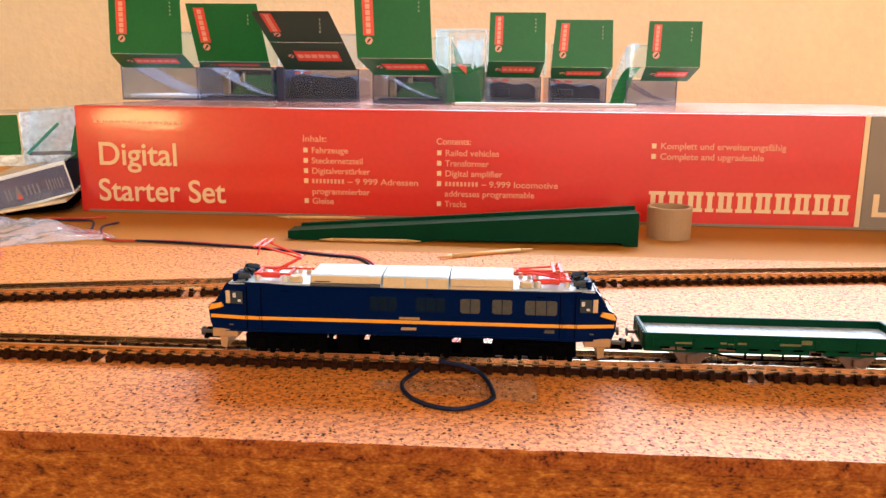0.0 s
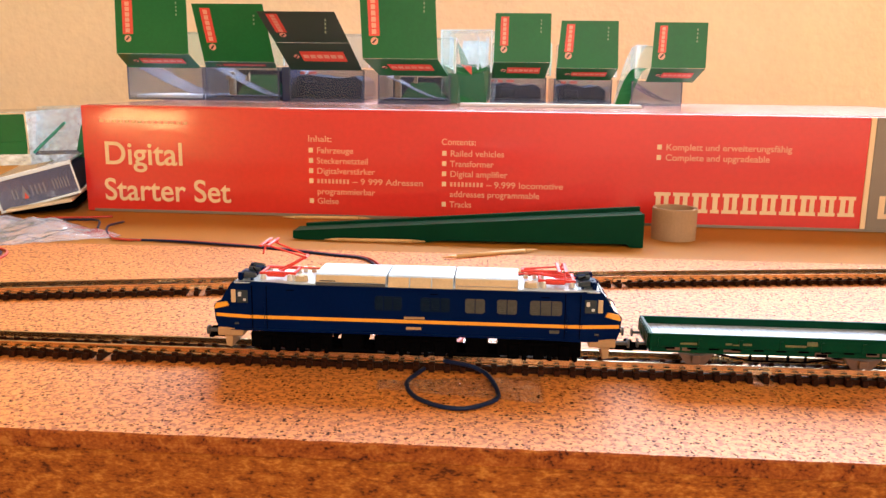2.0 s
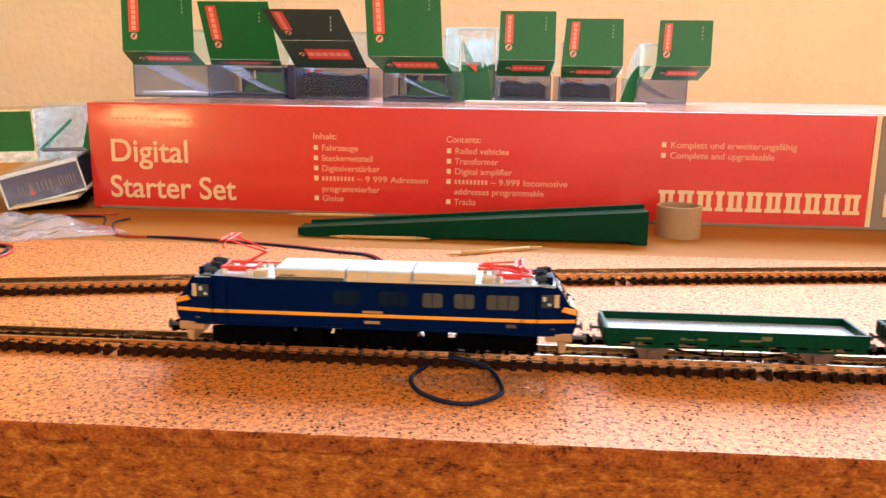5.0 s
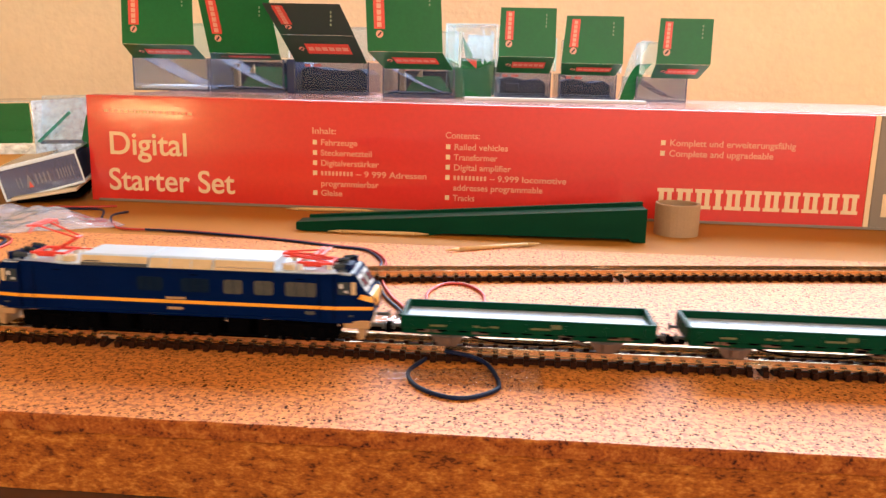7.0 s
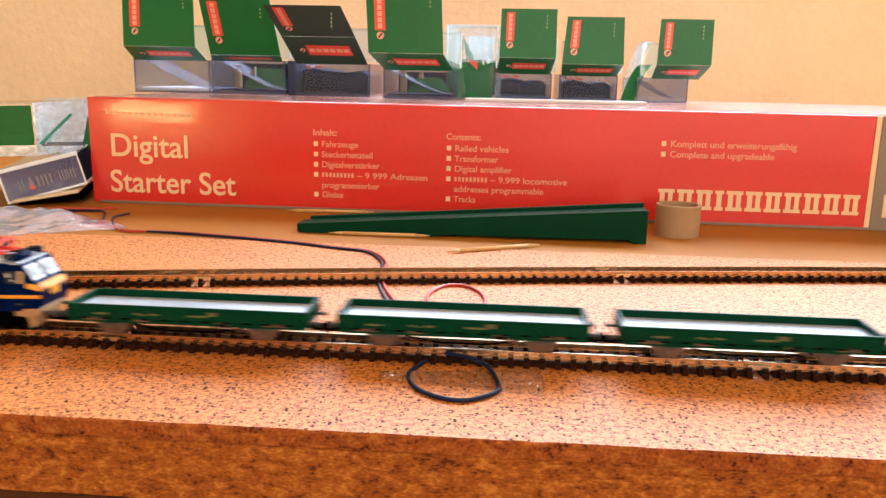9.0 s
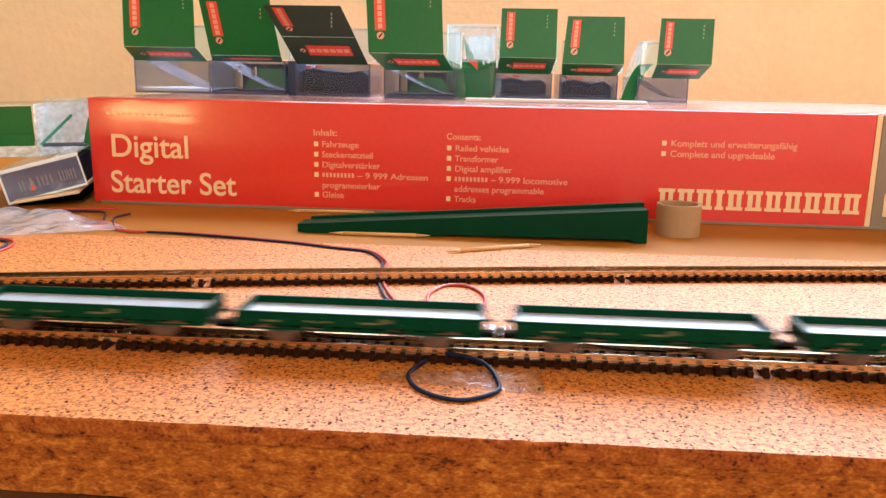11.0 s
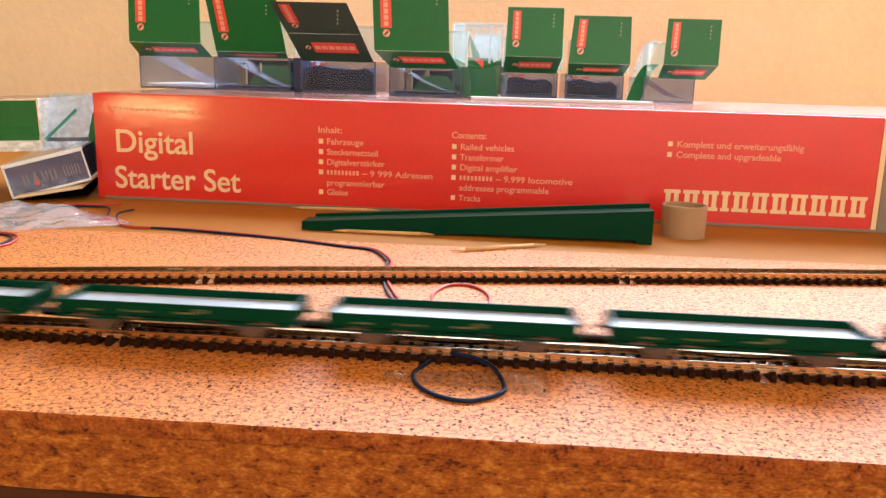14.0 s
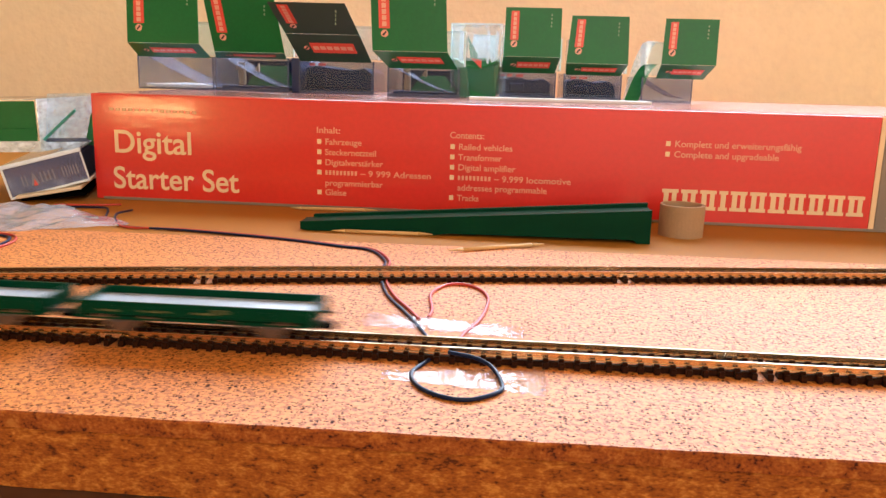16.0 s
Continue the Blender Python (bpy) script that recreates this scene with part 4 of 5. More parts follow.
LOCO = locomotive()
WAGONS = [wagon()]
for i in range(11):
    WAGONS.append(copy_thing(WAGONS[0], pose(0, 0, 0)))

# ---- red starter-set box ----
BOXA = math.degrees(math.atan2(0.2635 - 0.2753, 0.2438 + 0.2506))
BOXM = pose(-0.2517, 0.2753, 0.0, 0, 0, BOXA)
BW, BD, BH = 0.585, 0.25, 0.0690
box_ = thing("starter_set_box", "long glossy red cardboard starter-set box with cream print", "cardboard box", at=BOXM)
part("carton", block(-0.0013, 0.4915, 0, BD, 0, BH, 0.0008, 2), CARDRED, box_, "glossy red printed carton")
part("end_panel", block(0.4945, BW, 0, BD, 0, BH, 0.0008, 2), CARDGREY, box_, "brown-grey end of the carton")
part("divider", block(0.4915, 0.4945, 0.0001, BD, 0.0003, BH - 0.0003), CREAM, box_, "cream printed dividing line")
part("lid_top", block(0.002, BW - 0.002, 0.004, BD - 0.002, BH - 0.0002, BH + 0.0004), CARDTOP, box_, "glossy red carton top, paled for the window's reflection")
part("base_edge", block(0.004, BW - 0.004, -0.0006, 0.0004, 0.0, 0.0016), CARDGREY, box_, "worn grey lower edge")


def print_at(text, x, z, size, width=None):
    return lettering("lettering", text, size, CREAM if size > 0.01 else FAINT, box_, pose(x, -0.00012, z, 90, 0, 0), width)


def bar(x, z, w, h, material=None, parent=None, y=-0.0001):
    return part("print_bar", block(x, x + w, y - 0.0001, y + 0.0001, z, z + h), material or CREAM, parent or box_)


print_at("Digital", 0.0122, 0.0312, 0.0210, 0.0520)
print_at("Starter Set", 0.0112, 0.0076, 0.0205, 0.0853)
for i in range(14):
    bar(0.0110 + i * 0.0043, 0.0582 - i * 0.00006, 0.0030, 0.0019, FAINT)
print_at("Inhalt:", 0.1487, 0.0482, 0.0056, 0.0152)
for i, s in enumerate(("Fahrzeuge", "Steckernetzteil", "Digitalverst\u00e4rker", None, "programmierbar", "Gleise")):
    z = (0.0413, 0.0347, 0.0282, 0.0217, 0.0150, 0.0088)[i]
    if i != 4:
        bar(0.1493, z, 0.0027, 0.0030)
    if s:
        print_at(s, 0.1543, z - 0.0003, 0.0054, (0.0235, 0.0330, 0.0375, 0, 0.0375, 0.0138)[i])
for k in range(9):
    bar(0.1545 + k * 0.0024, 0.0217, 0.0015, 0.0028, FAINT)
print_at("\u2013 9 999 Adressen", 0.1775, 0.0214, 0.0054, 0.0455)
print_at("Contents:", 0.2343, 0.0478, 0.0056, 0.0215)
for i, s in enumerate(("Railed vehicles", "Transformer", "Digital amplifier", None, "addresses programmable", "Tracks")):
    z = (0.0410, 0.0345, 0.0281, 0.0216, 0.0153, 0.0087)[i]
    if i != 4:
        bar(0.2349, z, 0.0027, 0.0030)
    if s:
        print_at(s, 0.2399, z - 0.0003, 0.0054, (0.0335, 0.0275, 0.0360, 0, 0.0565, 0.0138)[i])
for k in range(9):
    bar(0.2401 + k * 0.0024, 0.0216, 0.0015, 0.0028, FAINT)
print_at("\u2013 9.999 locomotive", 0.2631, 0.0213, 0.0054, 0.0480)
for z, s, w in ((0.0475, "Komplett und erweiterungsf\u00e4hig", 0.0745), (0.0411, "Complete and upgradeable", 0.0620)):
    bar(0.3672, z, 0.0027, 0.0030)
    print_at(s, 0.3724, z - 0.0003, 0.0055, w)
# maker's mark as plain slab shapes
x = 0.3672
for i in range(11):
    w = 0.0099 if i != 3 else 0.0052
    bar(x, 0.0088, w, 0.0022)
    bar(x + 0.0011, 0.0110, 0.0030, 0.0080)
    bar(x, 0.0190, w, 0.0022)
    if i != 3:
        bar(x + w - 0.0038, 0.0110, 0.0028, 0.0080)
    x += w + 0.0016
bar(0.5010, 0.0080, 0.0035, 0.014)
bar(0.5045, 0.0080, 0.006, 0.003)

# ---- clear wagon cases with green card flaps ----
def bar_on(name, parent, m, x0, x1, z0, z1, material, lift):
    b = block(x0, x1, -0.0001 - lift, 0.0001 - lift, z0, z1)
    bmesh.ops.transform(b, matrix=m, verts=b.verts)
    return part(name, b, material, parent)


def panel(x0, x1, p, q, xs0, xs1, t=0.0004):
    """A card panel between two edges; p, q: (y, z) of its lower and upper edge."""
    bm = bmesh.new()
    lo_ = [bm.verts.new(v) for v in ((x0, p[0], p[1]), (x1, p[0], p[1]), (xs1, q[0], q[1]), (xs0, q[0], q[1]))]
    r = bmesh.ops.extrude_face_region(bm, geom=[bm.faces.new(lo_)])
    for v in r["geom"]:
        if isinstance(v, bmesh.types.BMVert):
            v.co.y += t
    return bm


def label_strip(parent, x0, x1, p, q, xs0, xs1, u0, u1, v0, v1, upright):
    """A red label with plain pale bars and a round mark on a card panel."""
    def on(u, v, lift=0.0003):
        a = Vector((x0 + (x1 - x0) * u, p[0], p[1]))
        b = Vector((xs0 + (xs1 - xs0) * u, q[0], q[1]))
        r = a + (b - a) * v
        return r + Vector((0, -lift, -lift * 0.4))
    def quad(name, a0, a1, b0, b1, m_, lift):
        bm = bmesh.new()
        f = [bm.verts.new(on(u, v, lift)) for u, v in ((a0, b0), (a1, b0), (a1, b1), (a0, b1))]
        g = [bm.verts.new(on(u, v, lift - 0.0002)) for u, v in ((a0, b0), (a1, b0), (a1, b1), (a0, b1))]
        bm.faces.new(f), bm.faces.new(g[::-1])
        for i in range(4):
            bm.faces.new((f[i], f[(i + 1) % 4], g[(i + 1) % 4], g[i]))
        return part(name, bm, m_, parent)
    quad("red_label", u0, u1, v0, v1, REDLAB, 0.0004)
    n = 6
    for i in range(n):
        if upright:
            h = (v1 - v0 - 0.04) / n
            quad("label_bar", u0 + (u1 - u0) * 0.30, u1 - (u1 - u0) * 0.30, v0 + 0.02 + i * h + h * 0.11, v0 + 0.02 + (i + 1) * h - h * 0.11, PINK, 0.0007)
        else:
            w = (u1 - u0 - 0.04) / n
            quad("label_bar", u0 + 0.02 + i * w + w * 0.11, u0 + 0.02 + (i + 1) * w - w * 0.11, v0 + (v1 - v0) * 0.33, v1 - (v1 - v0) * 0.33, PINK, 0.0007)
    c = on((u0 + u1) / 2, v0 - 0.075, 0.0006) if upright else on(u0 - 0.065, (v0 + v1) / 2, 0.0006)
    d = bmesh.new()
    bmesh.ops.create_circle(d, cap_ends=True, segments=20, radius=0.0026 if upright else 0.0021)
    nn = (Vector((0, q[0] - p[0], q[1] - p[1]))).normalized()
    ax = Vector((1, 0, 0))
    m_ = Matrix((ax, nn, ax.cross(nn))).transposed().to_4x4()
    r = bmesh.ops.extrude_face_region(d, geom=d.faces[:])
    for v in r["geom"]:
        if isinstance(v, bmesh.types.BMVert):
            v.co.z += 0.0002
    bmesh.ops.transform(d, matrix=Matrix.Translation(c) @ m_, verts=d.verts)
    dd = part("round_mark", d, PINK, parent)
    b = block(-0.0018, 0.0018, -0.0006, 0.0006, 0.0002, 0.0005)
    bmesh.ops.transform(b, matrix=Matrix.Translation(c) @ m_ @ pose(0, 0, 0, 0, 0, 50), verts=b.verts)
    part("mark_stroke", b, DISC, dd)


TOP = BH + 0.0005


def curl(x0, x1, y, z0, z1, bow, shift, t=0.0003):
    """A sheet of paper that curls backwards as it rises."""
    bm = bmesh.new()
    rows = []
    for i in range(11):
        u = i / 10
        rows.append([bm.verts.new((x + shift * u, y + bow * math.sin(u * 2.2) + d, z0 + (z1 - z0) * math.sin(u * 1.5))) for x, d in ((x0, 0), (x1, 0.006 * u), (x1, 0.006 * u + t), (x0, t))])
    for a, b in zip(rows, rows[1:]):
        for k in range(4):
            bm.faces.new((a[k], a[(k + 1) % 4], b[(k + 1) % 4], b[k]))
    bm.faces.new(rows[0]), bm.faces.new(rows[-1][::-1])
    return bm


def bowed(x0, x1, y0, y1, z0, z1, t=0.0005):
    """A thin film that sags in a bow from one side down to the other."""
    arc = [(x0 + (x1 - x0) * k / 10, z0 + (z1 - z0) * (1 - math.sin(0.5 * math.pi * k / 10)) ** 0.8) for k in range(11)]
    return prism(arc + [(x + t, z + t) for x, z in arc[::-1]], y0, y1)


def wagon_case(y, x0, x1, zt, kx0, kx1, kz, tx0, tx1, tz, lean, cardm, content, label, skew=0.0):
    c = thing("clear_case", label, "plastic case", "clear cases on the box", at=pose(-0.0013, 0, 0))
    d, t = 0.088, 0.0010
    part("front_wall", block(x0 + t, x1 - t, y, y + t, TOP + t, zt), CLEAR, c, "clear plastic front wall")
    part("bottom", block(x0, x1, y, y + d, TOP, TOP + t), CLEAR, c)
    for a in (x0, x1 - t):
        part("side_wall", block(a, a + t, y, y + d, TOP + t, zt), CLEAR, c)
    part("back_wall", block(x0 + t, x1 - t, y + d - t, y + d, TOP + t, zt), CLEAR, c)
    for a in (x0, x1):
        part("corner_edge", block(a - 0.0006, a + 0.0006, y - 0.0004, y + 0.0006, TOP, zt, 0.0001), CLEARED, c)
    part("bottom_edge", block(x0 + 0.0006, x1 - 0.0006, y - 0.0004, y + 0.0006, TOP, TOP + (0.0026 if content in ("green", "foam") else 0.0014), 0.0001), CLEARED, c)
    fl = part("card_flap", panel(x0 + 0.001 + skew, x1 - 0.001 + skew, (y - 0.0008, zt - 0.001), (y - 0.025, kz), kx0, kx1), cardm, c, "folded printed card flap")
    up = part("card_flap", panel(kx0, kx1, (y - 0.0252, kz + 0.0002), (y - 0.025 + lean, tz), tx0, tx1), cardm, c)
    label_strip(fl, x0 + 0.001 + skew, x1 - 0.001 + skew, (y - 0.0008, zt - 0.001), (y - 0.025, kz), kx0, kx1, 0.26, 0.86, 0.34, 0.70, False)
    label_strip(up, kx0, kx1, (y - 0.0252, kz + 0.0002), (y - 0.025 + lean, tz), tx0, tx1, 0.10, 0.245, 0.34, 0.93, True)
    for k in range(4):
        part("fine_print", block(tx1 - 0.008, tx1 - 0.0071, y - 0.0258 + lean * 0.8, y - 0.0254 + lean * 0.8, tz - 0.006 - k * 0.0028, tz - 0.0045 - k * 0.0028), DIMP, up)
    # opened clear lid behind the flap
    lid = bmesh.new()
    block(x0 + 0.002, x1 + 0.004, y + 0.004, y + 0.0046, zt + 0.001, zt + 0.026, bm=lid)
    block(x0 + 0.002, x0 + 0.0026, y + 0.0046, y + 0.030, zt + 0.001, zt + 0.026, bm=lid)
    block(x1 + 0.0034, x1 + 0.004, y + 0.0046, y + 0.030, zt + 0.001, zt + 0.026, bm=lid)
    block(x0 + 0.002, x1 + 0.004, y + 0.0046, y + 0.030, zt + 0.026, zt + 0.0266, bm=lid)
    lidp = part("lid", lid, CLEARLID, c, "opened clear plastic lid")
    part("lid_edge", block(x1 + 0.0030, x1 + 0.0044, y + 0.0036, y + 0.0046, zt + 0.001, zt + 0.0262, 0.0003), EDGE_LIT, lidp)
    part("lid_edge", block(x1 + 0.0030, x1 + 0.0044, y + 0.0050, y + 0.0300, zt + 0.0262, zt + 0.0270, 0.0003), EDGE_LIT, lidp)
    # bowed film over the tray
    part("film", bowed(x0 + 0.003, x1 - 0.003, y + 0.012, y + 0.058, TOP + 0.003, zt - 0.001), HAZE, c, "bowed translucent film")
    if content:
        part("insert", block(x0 + 0.003, x1 - 0.003, y + 0.006, y + d - 0.006, TOP + 0.0014, TOP + 0.004, 0.0005), PAPER if content == "card" else FOAM, c, "tray in the case")
    if content == "foam":
        fo = part("foam", prism([(x0 + 0.003, TOP + 0.004), (x1 - 0.003, TOP + 0.004), (x1 - 0.003, zt - 0.009), (x1 - 0.009, zt - 0.005), (x1 - 0.020, zt - 0.008), (x0 + 0.022, zt - 0.006), (x0 + 0.012, zt - 0.004), (x0 + 0.003, zt - 0.006)], y + 0.010, y + d - 0.008, "y", 0.0008), FOAM, c, "dark foam insert")
        part("foam_notch", block(x0 + 0.008, x0 + 0.020, y + 0.006, y + 0.0098, TOP + 0.005, zt - 0.009, 0.0010), FOAM, fo)
        part("red_print", block(x0 + 0.006, x0 + 0.010, y + 0.0090, y + 0.0096, zt - 0.0042, zt - 0.0022), REDLAB, fo)
        part("red_print", block(x0 + 0.013, x0 + 0.019, y + 0.0090, y + 0.0096, zt - 0.0042, zt - 0.0022), REDLAB, fo)
    if content == "green":
        part("paper_insert", panel(x0 + 0.012, x1 - 0.004, (y + 0.040, TOP + 0.004), (y + 0.046, zt - 0.006), x0 + 0.020, x1 - 0.014), GCARD, c, "green paper insert")
        part("dark_lining", block(x0 + 0.003, x1 - 0.003, y + 0.060, y + 0.062, TOP + 0.004, zt - 0.002), FOAM, c, "dark lining at the back of the case")
        part("buffer_stop", block(x0 + 0.008, x0 + 0.013, y + 0.030, y + 0.036, TOP + 0.004, TOP + 0.018, 0.001), TUBE, c, "small tan model part")
        part("loading_gauge", prism([(x0 + 0.006, TOP + 0.017), (x0 + 0.011, TOP + 0.017), (x0 + 0.014, TOP + 0.022), (x0 + 0.009, TOP + 0.023)], y + 0.028, y + 0.032), TUBE, c, "small tan model part")
        part("loading_gauge", prism([(x0 + 0.022, TOP + 0.016), (x0 + 0.026, TOP + 0.015), (x0 + 0.026, TOP + 0.022)], y + 0.028, y + 0.032), TUBE, c)
    return c


wagon_case(0.400, -0.2755, -0.2146, 0.0955, -0.2718, -0.2160, 0.1043, -0.2722, -0.2172, 0.147, 0.003, GCARD, "card", "clear plastic case with bright green card flap raised")
wagon_case(0.400, -0.2124, -0.1542, 0.0960, -0.2040, -0.1500, 0.0990, -0.2054, -0.1530, 0.1397, -0.018, GCARD, "green", "clear plastic case with green leaflet and green flap")
wagon_case(0.400, -0.1451, -0.0866, 0.0950, -0.1492, -0.0931, 0.1135, -0.1532, -0.0977, 0.1335, -0.033, GCARD_SHADE, "foam", "clear plastic case with forward-leaning green flap, coloured as in shade")
wagon_case(0.370, -0.0705, -0.0177, 0.0914, -0.0782, -0.0248, 0.1018, -0.0806, -0.0272, 0.148, 0.002, GCARD, "green", "clear plastic case with tall green card flap")
wagon_case(0.430, 0.0115, 0.0559, 0.0906, 0.0140, 0.0576, 0.1016, 0.0147, 0.0573, 0.1384, 0.002, GCARD, "foam", "smaller clear case with dark foam and green flap")
wagon_case(0.430, 0.0630, 0.1082, 0.0900, 0.0624, 0.1094, 0.0976, 0.0653, 0.1084, 0.1332, 0.002, GCARD, "foam", "smaller clear case with green flap and dark contents")
wagon_case(0.420, 0.1232, 0.1616, 0.0890, 0.1325, 0.1728, 0.0982, 0.1340, 0.1730, 0.1318, 0.002, GCARD, "", "nearly empty small clear case with green flap", 0.009)

lf = thing("leaflet", "curled green leaflet in milky plastic between the clear cases", "leaflet", "loose leaflets", at=pose(0, 0, 0))
part("sheet", curl(0.1080, 0.1180, 0.424, TOP, 0.117, 0.012, 0.018), CLEARW, lf, "milky plastic sheet")
part("green_sheet", curl(0.1090, 0.1200, 0.4215, TOP, 0.099, 0.008, 0.016), GCARD, lf, "green printed sheet")
lf2 = thing("leaflet", "curled green and white leaflet standing between the clear cases", "leaflet", "loose leaflets", at=pose(0, 0, 0))
part("sheet", curl(-0.0150, 0.0040, 0.405, TOP, 0.118, 0.010, 0.004), PAPER, lf2, "white paper sheet")
part("green_sheet", curl(-0.0120, 0.0080, 0.402, TOP, 0.100, 0.008, -0.006), GCARD, lf2, "green printed sheet")
# a clear blister shell with a green tray, between the cases
od = thing("blister_pack", "upright clear plastic blister shell with a green tray", "plastic pack", at=pose(-0.0085, 0.402, TOP, 0, 0, -6))
lb = block(-0.0195, 0.0195, 0.0, 0.0008, 0.028, 0.056)
block(-0.0195, -0.0189, 0.0008, 0.040, 0, 0.056, bm=lb)
block(0.0189, 0.0195, 0.0008, 0.040, 0, 0.056, bm=lb)
block(-0.0189, 0.0189, 0.0008, 0.040, 0.0554, 0.056, bm=lb)
part("shell", lb, CLEARW, od, "clear plastic shell")
for x in (-0.0195, 0.0195):
    part("shell_edge", block(x - 0.0006, x + 0.0006, -0.0006, 0.0004, 0.024, 0.0562, 0.0002), EDGE_LIT, od)
part("shell_edge", block(-0.0189, 0.0189, -0.0006, 0.0004, 0.0552, 0.0563, 0.0002), EDGE_LIT, od)
dish = [(-0.0180 + 0.036 * k / 12, 0.0285 - 0.0065 * math.sin(math.pi * k / 12)) for k in range(13)]
part("tray", prism([(0.0130, 0.0003), (0.0165, 0.006)] + dish[::-1] + [(-0.0165, 0.010), (-0.0110, 0.0003)], 0.002, 0.034, "y"), GTINT, od, "curved green tray")
part("tray_lip", prism(dish + [(x, z + 0.0016) for x, z in dish[::-1]], 0.0012, 0.036, "y"), GCARD, od, "bright green tray lip")
part("red_label", prism([(-0.0040, 0.0300), (0.0045, 0.0222), (0.0045, 0.0290)], 0.0006, 0.0010, "y"), REDLAB, od, "small red corner label")
part("green_slip", prism([(-0.0050, 0.0300), (-0.0080, 0.0480), (0.0005, 0.0330), (0.0005, 0.0290)], 0.006, 0.0064, "y"), GCARD, od)
for x, w in ((-0.0150, 0.0030), (0.0070, 0.0016), (0.0135, 0.0022)):
    part("paper_slip", prism([(x, 0.027), (x + w, 0.026), (x + w * 1.2, 0.050), (x + 0.0006, 0.052)], 0.010, 0.0104, "y"), PAPER, od, "white paper slip")
# dark navy block added to fill the gap between two cases
tagged(part("navy_gap_block", block(-0.1534, -0.1460, 0.402, 0.450, TOP, 0.0962, 0.0006), NAVY_GAP), "dark navy block added in the gap between two clear cases", "card sleeve")
# paper strip on the box top
tagged(part("paper_strip", block(-0.010, 0.118, 0.345, 0.362, TOP, TOP + 0.0022, 0.0003), PAPER), "white folded paper strip on the red box", "paper")

# ---- clear cases beside the box ----
KW, KH = 0.0497, 0.0222
kc = thing("locomotive_case", "tilted clear-lidded case with a dark smoky window front", "plastic case", at=pose(-0.2970, 0.2500, 0.0006, 0, -14.5, 20))
part("tray", block(0.0008, KW - 0.0008, 0.004, 0.10, 0.0016, KH - 0.003, 0.0008), FOAM, kc, "dark blue-black case body")
for nm, q in (("rim", (0.0, KW, -0.0008, 0.0030, KH - 0.0026, KH)), ("base_rim", (0.0, KW, -0.0006, 0.1003, -0.0002, 0.0014)), ("side_rim", (0.0, 0.0014, -0.0008, 0.0012, 0.0014, KH - 0.0026)), ("side_rim", (KW - 0.0010, KW, -0.0008, 0.0012, 0.0014, KH - 0.0026))):
    part(nm, block(*q, 0.0004), EDGE_LIT, kc, "glossy rim, coloured white as if window-lit" if nm == "rim" else "")
part("cover", block(0.0, KW, 0.0032, 0.1005, KH - 0.0016, KH, 0.0005), MILKY, kc, "clear plastic cover")
part("window", block(0.0014, KW - 0.0010, 0.0002, 0.0009, 0.0014, KH - 0.0026), SMOKE, kc, "dark glossy window")
for x, w in ((0.0100, 0.0030), (0.0215, 0.0034), (0.0265, 0.0036), (0.0350, 0.0026), (0.0388, 0.0020), (0.0420, 0.0026)):
    part("print_bar", block(x, x + w * 0.26, -0.0002, 0.0001, 0.0062, 0.0128), VENTP, kc)
    part("print_bar", block(x + w * 0.74, x + w, -0.0002, 0.0001, 0.0062, 0.0128), VENTP, kc)
part("print_mark", prism([(0.0150, 0.0060), (0.0200, 0.0060), (0.0175, 0.0142)], -0.0002, 0.0001), VENTP, kc)
part("print_mark", prism([(0.0162, 0.0052), (0.0190, 0.0052), (0.0176, 0.0095)], -0.0005, -0.0002), REDLAB, kc, "small red triangle mark")
fo = tagged(part("black_folder", block(0.0, 0.039, 0.0, 0.075, 0.0, 0.0026, 0.0004), BLACK, at=pose(-0.2915, 0.2520, -0.0002, 0, -5, 19)), "black folder propped under the leaning case", "folder")
tagged(part("cream_booklet", block(0.0, 0.0395, 0.0, 0.080, 0.0, 0.0020, 0.0004), PAPERC, at=pose(-0.2900, 0.2440, 0.0022, 0, -9, 19)), "thin cream paper booklet under the leaning case", "booklet")
gc = thing("green_case", "clear plastic case with a bright green card front", "plastic case", at=pose(-0.3410, 0.262, 0.0285, 0, -2, 4))
part("card", block(0.0, 0.0555, 0.0010, 0.0018, 0.0095, 0.0325, 0.0002), GCARD, gc, "bright green card front")
part("card_fold", block(0.0, 0.0555, 0.0004, 0.0010, 0.0070, 0.0150, 0.0002), GCARD, gc)
sh = block(-0.002, 0.0575, -0.0006, -0.0001, 0.0, 0.007)
block(0.0570, 0.0575, 0.0005, 0.085, 0.0, 0.034, bm=sh)
block(-0.002, 0.0575, 0.0005, 0.085, 0.0335, 0.034, bm=sh)
block(-0.002, 0.0575, 0.0005, 0.085, 0.0, 0.0005, bm=sh)
part("shell", sh, MILKY, gc, "clear plastic shell")
part("lid", panel(0.0585, 0.0850, (0.006, 0.0085), (0.014, 0.037), 0.0585, 0.0885), CLEARW, gc, "opened clear lid")
part("lid_rib", rod((0.0580, 0.0045, 0.0075), (0.0800, 0.0050, 0.0265), 0.0010, seg=8), TEAL, gc, "teal edge of the tilted lid")
part("lid_edge", panel(0.0585, 0.0880, (0.005, 0.006), (0.005, 0.0085), 0.0585, 0.0860), CLEARED, gc)
part("leaflet", panel(0.0640, 0.0900, (0.050, 0.000), (0.060, 0.022), 0.066, 0.0900), GCARD, gc, "green leaflet behind the lid")

